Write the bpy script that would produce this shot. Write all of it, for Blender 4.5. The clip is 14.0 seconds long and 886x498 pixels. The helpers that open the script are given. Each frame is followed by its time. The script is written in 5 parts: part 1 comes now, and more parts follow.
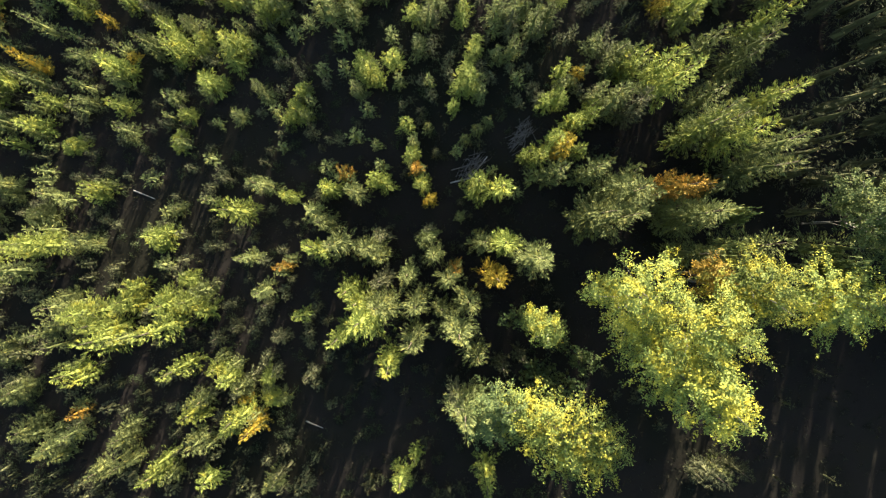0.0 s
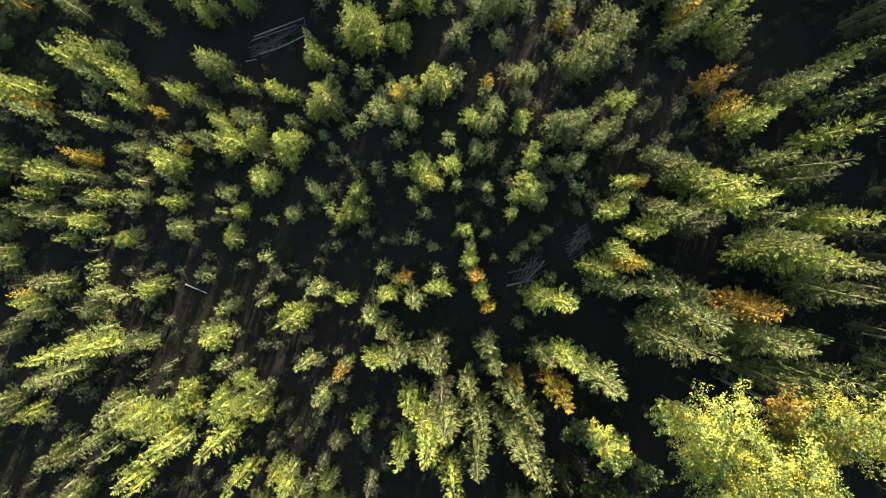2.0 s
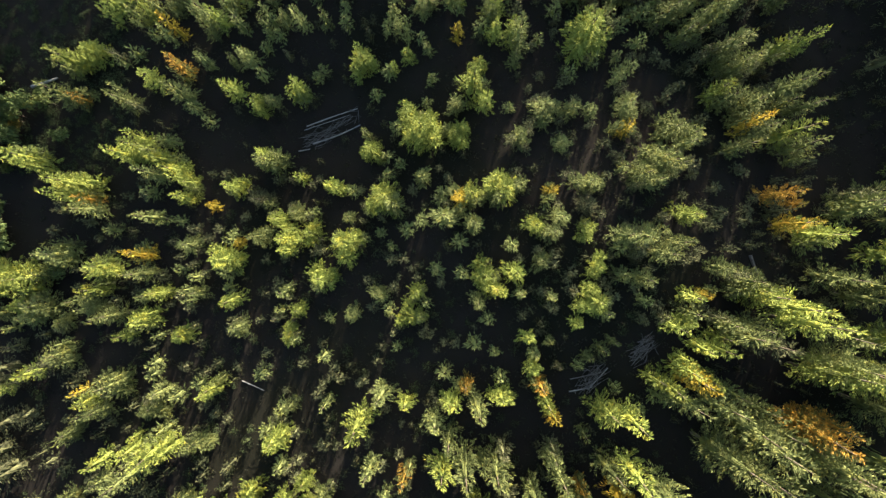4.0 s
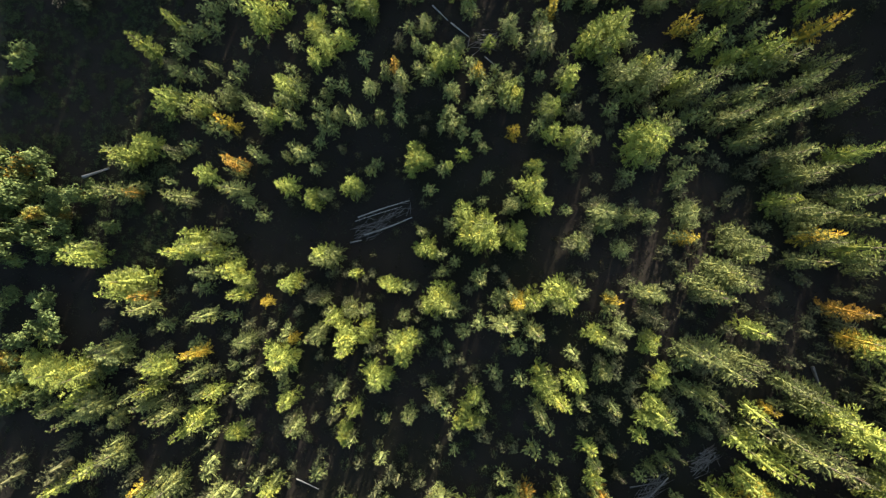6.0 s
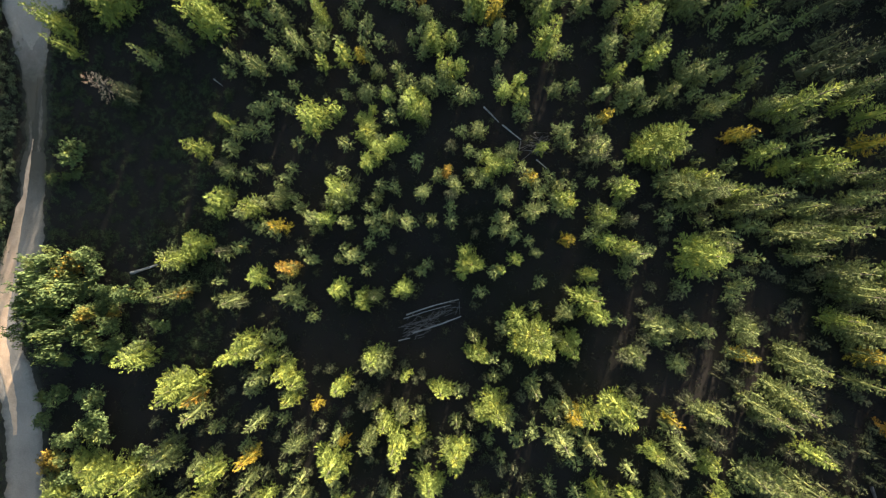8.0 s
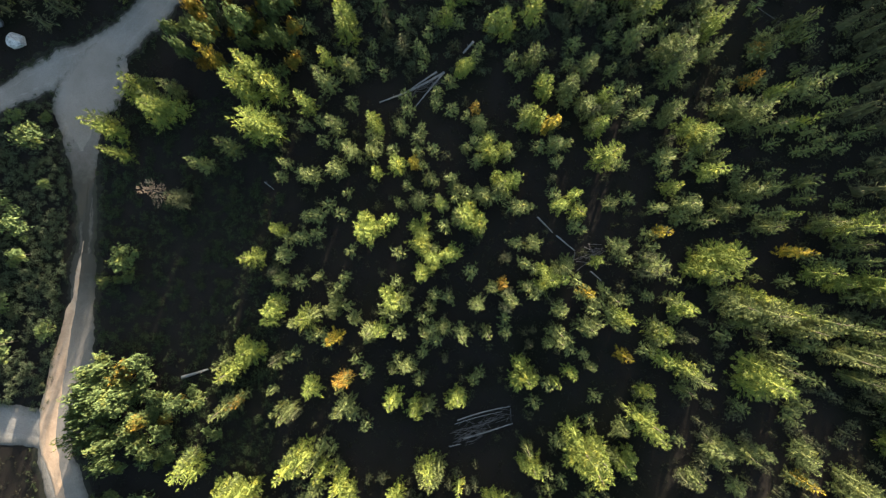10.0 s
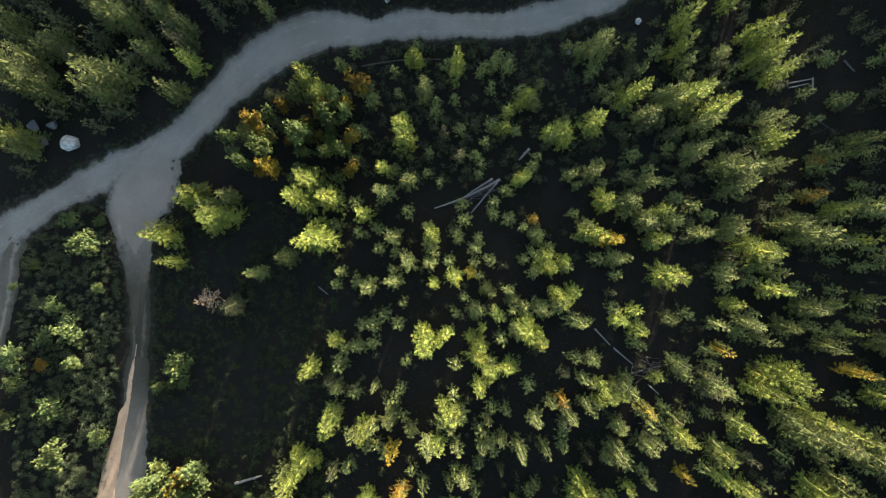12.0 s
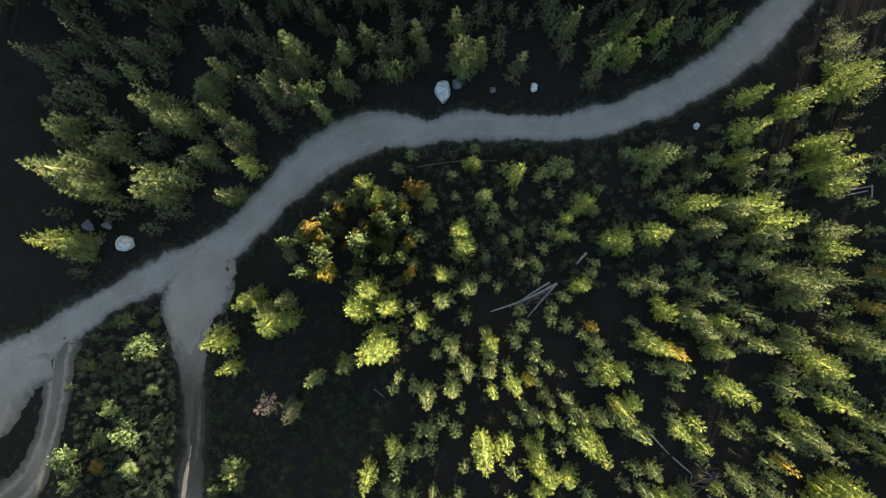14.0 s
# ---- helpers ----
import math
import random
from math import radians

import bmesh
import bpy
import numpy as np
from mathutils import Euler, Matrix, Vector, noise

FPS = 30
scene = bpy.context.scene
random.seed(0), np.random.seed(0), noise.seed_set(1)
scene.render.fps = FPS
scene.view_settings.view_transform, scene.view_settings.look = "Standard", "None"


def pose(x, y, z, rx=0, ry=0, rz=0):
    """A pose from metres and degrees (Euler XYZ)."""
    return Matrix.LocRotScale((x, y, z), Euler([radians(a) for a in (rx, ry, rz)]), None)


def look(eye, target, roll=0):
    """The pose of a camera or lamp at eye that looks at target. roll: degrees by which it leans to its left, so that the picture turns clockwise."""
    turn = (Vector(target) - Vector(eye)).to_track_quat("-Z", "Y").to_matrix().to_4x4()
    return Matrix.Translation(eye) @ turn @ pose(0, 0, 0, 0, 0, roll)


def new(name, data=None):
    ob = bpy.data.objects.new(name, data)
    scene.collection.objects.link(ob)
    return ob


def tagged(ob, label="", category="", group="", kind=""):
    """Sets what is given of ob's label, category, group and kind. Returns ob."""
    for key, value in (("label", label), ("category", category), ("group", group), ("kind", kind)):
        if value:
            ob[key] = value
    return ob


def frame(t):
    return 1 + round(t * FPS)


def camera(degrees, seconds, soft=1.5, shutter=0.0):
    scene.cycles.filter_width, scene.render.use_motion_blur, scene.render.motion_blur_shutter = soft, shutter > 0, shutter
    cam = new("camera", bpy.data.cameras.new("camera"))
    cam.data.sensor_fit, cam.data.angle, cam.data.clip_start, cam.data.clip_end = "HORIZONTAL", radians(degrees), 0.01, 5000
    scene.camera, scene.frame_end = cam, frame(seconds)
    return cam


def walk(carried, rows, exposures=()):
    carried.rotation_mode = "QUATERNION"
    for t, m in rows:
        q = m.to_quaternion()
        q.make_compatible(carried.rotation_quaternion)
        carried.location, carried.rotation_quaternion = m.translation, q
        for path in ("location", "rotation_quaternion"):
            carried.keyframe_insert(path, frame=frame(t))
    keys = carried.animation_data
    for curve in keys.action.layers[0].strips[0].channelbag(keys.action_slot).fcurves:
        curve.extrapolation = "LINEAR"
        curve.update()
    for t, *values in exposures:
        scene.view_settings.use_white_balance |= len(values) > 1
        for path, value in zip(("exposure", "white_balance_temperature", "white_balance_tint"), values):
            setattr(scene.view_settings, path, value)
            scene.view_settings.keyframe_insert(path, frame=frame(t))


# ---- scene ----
cam = camera(84.0, 14.0, 1.3)
METRES, EYE, TILT, LEAN, TURN = 122.0, 78.5, -90.0, 0.0, 0.0
ROWS = [
    (0.0, 0.0, 0.0, 0.0, -0.0, -0.0, -0.0),
    (0.5, -0.0145, 0.0001, 0.0282, 0.01, -0.01, 0.01),
    (1.0, -0.0294, 0.0003, 0.0564, 0.02, 0.02, 0.01),
    (1.5, -0.0453, 0.0003, 0.0851, 0.04, 0.0, -0.02),
    (2.0, -0.0617, 0.0003, 0.1138, 0.06, -0.04, -0.03),
    (2.5, -0.0783, 0.0005, 0.1424, 0.07, -0.02, -0.06),
    (3.0, -0.0952, 0.0006, 0.1718, 0.11, -0.06, -0.08),
    (5.5, -0.1801, 0.0015, 0.3187, 0.16, -0.05, -0.21),
    (6.0, -0.1959, 0.0016, 0.3486, 0.18, -0.05, -0.26),
    (6.5, -0.2117, 0.0018, 0.3788, 0.19, -0.01, -0.31),
    (7.0, -0.227, 0.002, 0.4096, 0.2, 0.02, -0.36),
    (7.5, -0.2427, 0.0023, 0.4417, 0.23, -0.02, -0.41),
    (8.0, -0.2591, 0.0025, 0.4743, 0.22, 0.0, -0.49),
    (10.5, -0.3453, 0.0022, 0.6433, 0.16, 0.13, -0.81),
    (11.0, -0.3634, 0.0024, 0.6777, 0.17, 0.15, -0.89),
    (11.5, -0.3819, 0.0025, 0.712, 0.16, 0.12, -0.95),
    (12.0, -0.4006, 0.0029, 0.7458, 0.17, 0.14, -1.03),
    (12.5, -0.4193, 0.0031, 0.7795, 0.17, 0.13, -1.1),
    (13.0, -0.4381, 0.0033, 0.8136, 0.18, 0.08, -1.16),
    (13.5, -0.4569, 0.0034, 0.8467, 0.17, 0.08, -1.18),
    (14.0, -0.4763, 0.0036, 0.8789, 0.18, 0.08, -1.23),
]
walk(cam, [(t, pose(0, 0, EYE, TILT, LEAN, TURN) @ pose(METRES * x, METRES * y, METRES * z, 90 + pitch, roll, yaw)) for t, x, y, z, yaw, pitch, roll in ROWS])

# ---- world, sun and exposure ----
SUN_AZ, SUN_EL = 74.0, 6.5          # degrees from +x towards +y, and above the horizon
to_sun = Vector((math.cos(radians(SUN_AZ)) * math.cos(radians(SUN_EL)),
                 math.sin(radians(SUN_AZ)) * math.cos(radians(SUN_EL)),
                 math.sin(radians(SUN_EL))))
world = bpy.data.worlds.new("world")
scene.world = world
world.use_nodes = True
wn = world.node_tree
sky = wn.nodes.new("ShaderNodeTexSky")
sky.sky_type = "NISHITA"
sky.sun_disc = False
sky.dust_density, sky.ozone_density = 1.6, 1.1
sky.sun_elevation = radians(SUN_EL)
sky.sun_rotation = math.atan2(to_sun.x, to_sun.y)
wn.links.new(sky.outputs[0], wn.nodes["Background"].inputs[0])
wn.nodes["Background"].inputs[1].default_value = 0.105
sun_data = bpy.data.lights.new("sun", "SUN")
sun_data.energy, sun_data.angle, sun_data.color = 5.0, radians(0.53), (1.0, 0.87, 0.69)
sun = new("sun", sun_data)
sun.matrix_world = look((0, 0, 200), Vector((0, 0, 200)) - to_sun)
scene.view_settings.exposure = 2.69


# ---- materials ----
def material(name):
    m = bpy.data.materials.new(name)
    m.use_nodes = True
    m.node_tree.nodes.clear()
    return m, m.node_tree.nodes, m.node_tree.links


def node(nodes, kind, **values):
    n = nodes.new(kind)
    for key, value in values.items():
        n.inputs[key].default_value = value
    return n


def noise_tex(nodes, links, vector, scale, detail=4.0, rough=0.55):
    n = node(nodes, "ShaderNodeTexNoise", Scale=scale, Detail=detail, Roughness=rough)
    links.new(vector, n.inputs["Vector"])
    return n.outputs["Fac"]


def ramp(nodes, links, fac, stops):
    r = nodes.new("ShaderNodeValToRGB")
    while len(r.color_ramp.elements) < len(stops):
        r.color_ramp.elements.new(0.5)
    for e, (p, c) in zip(r.color_ramp.elements, stops):
        e.position, e.color = p, (*c, 1)
    links.new(fac, r.inputs[0])
    return r.outputs[0]


def math_node(nodes, links, op, a, b):
    n = nodes.new("ShaderNodeMath")
    n.operation = op
    for k, v in enumerate((a, b)):
        if isinstance(v, (int, float)):
            n.inputs[k].default_value = v
        else:
            links.new(v, n.inputs[k])
    return n.outputs[0]


def mix_colour(nodes, links, fac, a, b, blend="MIX"):
    n = nodes.new("ShaderNodeMix")
    n.data_type, n.blend_type = "RGBA", blend
    for k, v in ((0, fac), (6, a), (7, b)):
        if isinstance(v, (int, float)):
            n.inputs[k].default_value = v
        elif isinstance(v, tuple):
            n.inputs[k].default_value = (*v, 1)
        else:
            links.new(v, n.inputs[k])
    return n.outputs[2]


def foliage(name, low, mid, high, accent, accent_share=0.1, through_leaf=0.10):
    """Needles or leaves: tint varies leaf by leaf, branch patch by patch and tree by tree."""
    m, N, L = material(name)
    geo, info, co = N.new("ShaderNodeNewGeometry"), N.new("ShaderNodeObjectInfo"), N.new("ShaderNodeTexCoord")
    c = ramp(N, L, geo.outputs["Random Per Island"], [(0.0, low), (0.5, mid), (1.0, high)])
    patch = noise_tex(N, L, geo.outputs["Position"], 0.55, 3.0)
    edge = ramp(N, L, patch, [(0.60 - accent_share, (0, 0, 0)), (0.72 - accent_share, (1, 1, 1))])
    c = mix_colour(N, L, edge, c, accent)
    shade = math_node(N, L, "MULTIPLY_ADD", info.outputs["Random"], 0.55)
    shade.node.inputs[2].default_value = 0.72
    gray = N.new("ShaderNodeCombineColor")
    for k in range(3):
        L.new(shade, gray.inputs[k])
    c = mix_colour(N, L, 1.0, c, gray.outputs[0], "MULTIPLY")
    pr = node(N, "ShaderNodeBsdfPrincipled", Roughness=0.65)
    pr.inputs["Specular IOR Level"].default_value = 0.05
    tr = N.new("ShaderNodeBsdfTranslucent")
    L.new(c, pr.inputs["Base Color"])
    L.new(c, tr.inputs["Color"])
    mx = node(N, "ShaderNodeMixShader", Fac=through_leaf)
    L.new(pr.outputs[0], mx.inputs[1])
    L.new(tr.outputs[0], mx.inputs[2])
    out = N.new("ShaderNodeOutputMaterial")
    L.new(mx.outputs[0], out.inputs[0])
    return m


def surface(name, stops, scale, rough=0.9, bump=0.3, fine=8.0, spec=0.3, second=None):
    """A matte surface: a coarse stain pattern over a fine grain, with relief."""
    m, N, L = material(name)
    geo = N.new("ShaderNodeNewGeometry")
    big = noise_tex(N, L, geo.outputs["Position"], scale, 6.0, 0.6)
    small = noise_tex(N, L, geo.outputs["Position"], scale * fine, 5.0, 0.65)
    fac = math_node(N, L, "MULTIPLY_ADD", small, 0.5)
    L.new(math_node(N, L, "MULTIPLY", big, 0.5), fac.node.inputs[2])
    c = ramp(N, L, fac, stops)
    if second:
        wide = noise_tex(N, L, geo.outputs["Position"], second[0], 4.0)
        c = mix_colour(N, L, ramp(N, L, wide, [(second[1], (0, 0, 0)), (second[1] + 0.14, (1, 1, 1))]), c, second[2])
    p = node(N, "ShaderNodeBsdfPrincipled", Roughness=rough)
    p.inputs["Specular IOR Level"].default_value = spec
    L.new(c, p.inputs["Base Color"])
    b = node(N, "ShaderNodeBump", Strength=bump, Distance=0.15)
    L.new(fac, b.inputs["Height"])
    L.new(b.outputs[0], p.inputs["Normal"])
    out = N.new("ShaderNodeOutputMaterial")
    L.new(p.outputs[0], out.inputs[0])
    return m


NEEDLES = {
    "g": foliage("green_needles", (0.073, 0.090, 0.036), (0.109, 0.128, 0.048), (0.153, 0.172, 0.061), (0.165, 0.168, 0.046), 0.03),
    # yellower needles; part of the brightness stands in for sun on the crowns
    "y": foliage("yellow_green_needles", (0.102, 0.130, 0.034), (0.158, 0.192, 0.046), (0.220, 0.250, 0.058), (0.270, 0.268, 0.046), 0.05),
    "o": foliage("golden_needles", (0.130, 0.112, 0.020), (0.260, 0.205, 0.030), (0.420, 0.310, 0.045), (0.390, 0.230, 0.028), 0.06),
    "r": foliage("rust_needles", (0.17, 0.11, 0.026), (0.26, 0.15, 0.028), (0.36, 0.20, 0.034), (0.15, 0.14, 0.035), 0.10),
    # shaded copy of the green needles: the dimness is in the colour
    "d": foliage("shaded_needles", (0.034, 0.037, 0.021), (0.062, 0.067, 0.035), (0.102, 0.108, 0.052), (0.072, 0.070, 0.040), 0.02),
    "w": foliage("dead_pale_needles", (0.34, 0.22, 0.14), (0.52, 0.35, 0.23), (0.68, 0.48, 0.33), (0.48, 0.28, 0.17), 0.05, 0.15),
}
LEAVES = {
    "y": foliage("yellow_birch_leaves", (0.098, 0.136, 0.046), (0.155, 0.198, 0.054), (0.215, 0.252, 0.060), (0.350, 0.330, 0.050), 0.12),
    "b": foliage("shrub_leaves", (0.054, 0.082, 0.036), (0.092, 0.128, 0.048), (0.142, 0.176, 0.064), (0.165, 0.185, 0.055), 0.05),
    "o": foliage("autumn_shrub_leaves", (0.14, 0.10, 0.029), (0.23, 0.15, 0.029), (0.32, 0.21, 0.034), (0.14, 0.14, 0.034), 0.10),
    "i": foliage("grey_green_shrub_leaves", (0.046, 0.064, 0.036), (0.078, 0.100, 0.054), (0.138, 0.160, 0.094), (0.142, 0.152, 0.080), 0.05),
    # meadow and undergrowth greens are darkened to carry the shade they stand in
    "m": foliage("shaded_meadow_leaves", (0.022, 0.032, 0.016), (0.036, 0.050, 0.023), (0.056, 0.072, 0.032), (0.048, 0.054, 0.025), 0.03),
    "u": foliage("shaded_undergrowth_leaves", (0.011, 0.013, 0.010), (0.018, 0.020, 0.013), (0.028, 0.031, 0.018), (0.029, 0.026, 0.017), 0.05),
}
def road_surface(name, dust, grit, edge, edge_from, rut=0.0, rut_colour=None, fade=None):
    """Packed gravel: dusty wheel lines, loose grit between them, and sides that break up into soil and grass."""
    m, N, L = material(name)
    geo, uv = N.new("ShaderNodeNewGeometry"), N.new("ShaderNodeUVMap")
    uv.uv_map = "across"
    sep = N.new("ShaderNodeSeparateXYZ")
    L.new(uv.outputs[0], sep.inputs[0])
    pos = geo.outputs["Position"]
    wide, fine, grain = noise_tex(N, L, pos, 0.16, 5.0, 0.6), noise_tex(N, L, pos, 0.9, 5.0, 0.65), noise_tex(N, L, pos, 7.0, 4.0, 0.7)
    c = ramp(N, L, wide, [(0.35, grit), (0.62, dust)])
    c = mix_colour(N, L, 1.0, c, ramp(N, L, grain, [(0.36, (0.74, 0.74, 0.74)), (0.64, (1.0, 1.0, 1.0))]), "MULTIPLY")
    off = math_node(N, L, "ABSOLUTE", sep.outputs[0], 0.0)
    stray = math_node(N, L, "MULTIPLY_ADD", fine, 0.40)
    L.new(math_node(N, L, "MULTIPLY", off, 0.5), stray.node.inputs[2])
    stray2 = math_node(N, L, "MULTIPLY_ADD", wide, 0.20)
    L.new(stray, stray2.node.inputs[2])
    if rut_colour:
        d = math_node(N, L, "ABSOLUTE", math_node(N, L, "SUBTRACT", off, 0.45), 0.0)
        near = math_node(N, L, "MULTIPLY_ADD", fine, 0.5)
        L.new(d, near.node.inputs[2])
        c = mix_colour(N, L, ramp(N, L, near, [(0.24 + rut, (1, 1, 1)), (0.40 + rut, (0, 0, 0))]), c, rut_colour)
    if fade:
        v = math_node(N, L, "MULTIPLY_ADD", fine, 0.12)
        L.new(math_node(N, L, "MULTIPLY", sep.outputs[1], 0.02), v.node.inputs[2])
        a, b = fade[0] * 0.02 + 0.06, fade[1] * 0.02 + 0.06
        c = mix_colour(N, L, ramp(N, L, v, [(a, (0, 0, 0)), (b, (1, 1, 1))] if a < b else [(b, (1, 1, 1)), (a, (0, 0, 0))]), c, fade[2])
    c = mix_colour(N, L, ramp(N, L, stray2, [(min(edge_from, 0.98) , (0, 0, 0)), (1.0, (1, 1, 1))]), c, edge)
    p = node(N, "ShaderNodeBsdfPrincipled", Roughness=0.95)
    p.inputs["Specular IOR Level"].default_value = 0.12
    L.new(c, p.inputs["Base Color"])
    b = node(N, "ShaderNodeBump", Strength=0.45, Distance=0.12)
    L.new(math_node(N, L, "ADD", fine, grain), b.inputs["Height"])
    L.new(b.outputs[0], p.inputs["Normal"])
    out = N.new("ShaderNodeOutputMaterial")
    L.new(p.outputs[0], out.inputs[0])
    return m


BARK = surface("spruce_bark", [(0.3, (0.05, 0.04, 0.032)), (0.7, (0.13, 0.105, 0.085))], 3.0, bump=0.5)
BIRCH_BARK = surface("birch_bark", [(0.35, (0.06, 0.055, 0.05)), (0.5, (0.16, 0.15, 0.14)), (0.8, (0.28, 0.27, 0.25))], 2.0, bump=0.3)
DEAD_WOOD = surface("bleached_wood", [(0.3, (0.148, 0.144, 0.144)), (0.6, (0.274, 0.264, 0.260)), (0.8, (0.402, 0.381, 0.364))], 2.2, bump=0.8)
GREY_WOOD = surface("old_grey_wood", [(0.3, (0.064, 0.060, 0.060)), (0.7, (0.140, 0.133, 0.133))], 2.2, bump=0.8)
# near-black base colours hold the shade of the trees on the floor
FLOOR = surface("shaded_forest_floor", [(0.30, (0.0114, 0.0101, 0.0093)), (0.48, (0.0176, 0.0157, 0.0144)), (0.62, (0.0168, 0.0163, 0.0127)), (0.8, (0.0259, 0.0231, 0.0224))], 0.35, bump=0.35, fine=11.0,
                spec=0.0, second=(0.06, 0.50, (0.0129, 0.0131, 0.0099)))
EARTH = (0.040, 0.038, 0.028)
GRAVEL = road_surface("gravel_road", (0.258, 0.240, 0.218), (0.205, 0.189, 0.169), EARTH, 0.60, -0.10, (0.266, 0.248, 0.226))
MOUTH_GRAVEL = road_surface("gravel_fading_into_track", (0.258, 0.240, 0.218), (0.202, 0.186, 0.166), EARTH, 0.70, fade=(13.0, 23.0, (0.056, 0.052, 0.041)))
JUNCTION = road_surface("junction_gravel", (0.258, 0.238, 0.214), (0.205, 0.188, 0.166), (0.225, 0.207, 0.184), 0.60)
APRON_GRAVEL = road_surface("apron_gravel", (0.258, 0.240, 0.218), (0.200, 0.184, 0.164), EARTH, 0.50)
TRACK_GRAVEL = road_surface("track_gravel", (0.230, 0.210, 0.186), (0.180, 0.162, 0.140), EARTH, 0.62, fade=(14.0, 3.0, (0.056, 0.052, 0.041)))
FAINT = road_surface("faint_gravel_track", (0.150, 0.136, 0.116), (0.105, 0.094, 0.078), EARTH, 0.52, 0.04, (0.190, 0.172, 0.148))
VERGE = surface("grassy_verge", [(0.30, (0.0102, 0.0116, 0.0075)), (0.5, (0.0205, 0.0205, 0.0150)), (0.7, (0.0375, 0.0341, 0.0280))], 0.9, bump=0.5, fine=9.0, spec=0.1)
SHOULDER = surface("gravelly_shoulder", [(0.30, (0.030, 0.030, 0.025)), (0.5, (0.056, 0.053, 0.045)), (0.7, (0.095, 0.086, 0.074))], 1.3, bump=0.5, fine=6.0, spec=0.1)
WORN = road_surface("worn_track", (0.060, 0.055, 0.044), (0.044, 0.043, 0.032), (0.030, 0.032, 0.020), 0.55, 0.02, (0.105, 0.090, 0.074))
# warm pale gravel colour that stands in for low sun on the track
SUN_STRIP = surface("painted_sunlit_gravel", [(0.30, (0.30, 0.205, 0.135)), (0.5, (0.44, 0.31, 0.21)), (0.7, (0.56, 0.42, 0.30))], 0.9, bump=0.4, fine=9.0, spec=0.1)
ROCK = surface("pale_granite", [(0.40, (0.135, 0.135, 0.139)), (0.5, (0.410, 0.410, 0.410)), (0.58, (0.547, 0.547, 0.541))], 1.4, bump=0.9)
GREY_ROCK = surface("grey_granite", [(0.30, (0.066, 0.066, 0.073)), (0.6, (0.132, 0.132, 0.139))], 0.9, bump=0.4)


# ---- terrain ----
def ground_z(x, y):
    """Height of the hillside: it climbs to the south, with a hollow at the log pile. Beyond the seen area it runs on level."""
    x, y = np.clip(x, -160, 100), np.clip(y, -70, 175)
    u, v = (x + 30) / 80, (y - 50) / 80

    def bell(cx, cy, s):
        return np.exp(-((x - cx) ** 2 + (y - cy) ** 2) / (2 * s * s))

    return (2.925 + 4.4 * u - 7.692 * v + 1.75 * u * u - 2.128 * u * v + 3.707 * v * v
            + 0.955 * np.tanh((y - 30 + 0.35 * (x + 30)) / 18) + 0.553 * np.tanh((x + 70 - 0.3 * (y - 40)) / 14)
            - 3.693 * bell(-34, 46, 11) + 1.2 * bell(-23, 76, 13) - 0.662 * bell(-55, 26, 14) - 0.283 * bell(-42, 8, 12) + 4.73 * bell(8, 30, 16))


def tone_mesh(name, verts, faces, mat, smooth=False):
    me = bpy.data.meshes.new(name)
    me.from_pydata(verts, [], faces)
    me.materials.append(mat)
    if smooth:
        me.shade_smooth()
    return me


def steps():
    """Grid lines: one metre apart in the seen area, ever wider out to the horizon."""
    far = [-4000, -2000, -1000, -600, -400, -300, -240, -200]
    xs = far + [x for x in range(-175, 111)] + [140, 180, 240, 320, 440, 640, 1000, 2000, 4000]
    ys = far[:-1] + [-180, -140, -110, -90] + [y for y in range(-78, 186)] + [210, 250, 320, 440, 640, 1000, 2000, 4000]
    return np.array(xs, float), np.array(ys, float)


GX, GY = steps()
gxx, gyy = np.meshgrid(GX, GY)
gzz = ground_z(gxx, gyy)
dips = np.array([[noise.noise((x * 0.35, y * 0.35, 0.0)) for x in GX] for y in GY])
gzz = gzz - 0.06 + 0.06 * dips
nx = len(GX)
ground_faces = [(j * nx + i, j * nx + i + 1, (j + 1) * nx + i + 1, (j + 1) * nx + i) for j in range(len(GY) - 1) for i in range(nx - 1)]
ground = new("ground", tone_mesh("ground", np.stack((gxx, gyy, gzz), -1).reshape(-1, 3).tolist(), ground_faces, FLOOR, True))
tagged(ground, "mossy forest floor sloping up a hillside, coloured near-black for shade", "ground", kind="structure")


def smooth_path(rows, step=0.4):
    """Points along a curve through the rows (x, y, width), evenly close."""
    p = np.array(rows, float)
    p = np.vstack([2 * p[0] - p[1], p, 2 * p[-1] - p[-2]])
    out = []
    for k in range(1, len(p) - 2):
        n = max(2, int(np.linalg.norm(p[k + 1, :2] - p[k, :2]) / step))
        for s in np.linspace(0, 1, n, endpoint=False):
            a, b, c, d = p[k - 1:k + 3]
            out.append(0.5 * (2 * b + (c - a) * s + (2 * a - 5 * b + 4 * c - d) * s ** 2 + (3 * b - a - 3 * c + d) * s ** 3))
    out.append(p[-2])
    return np.array(out)


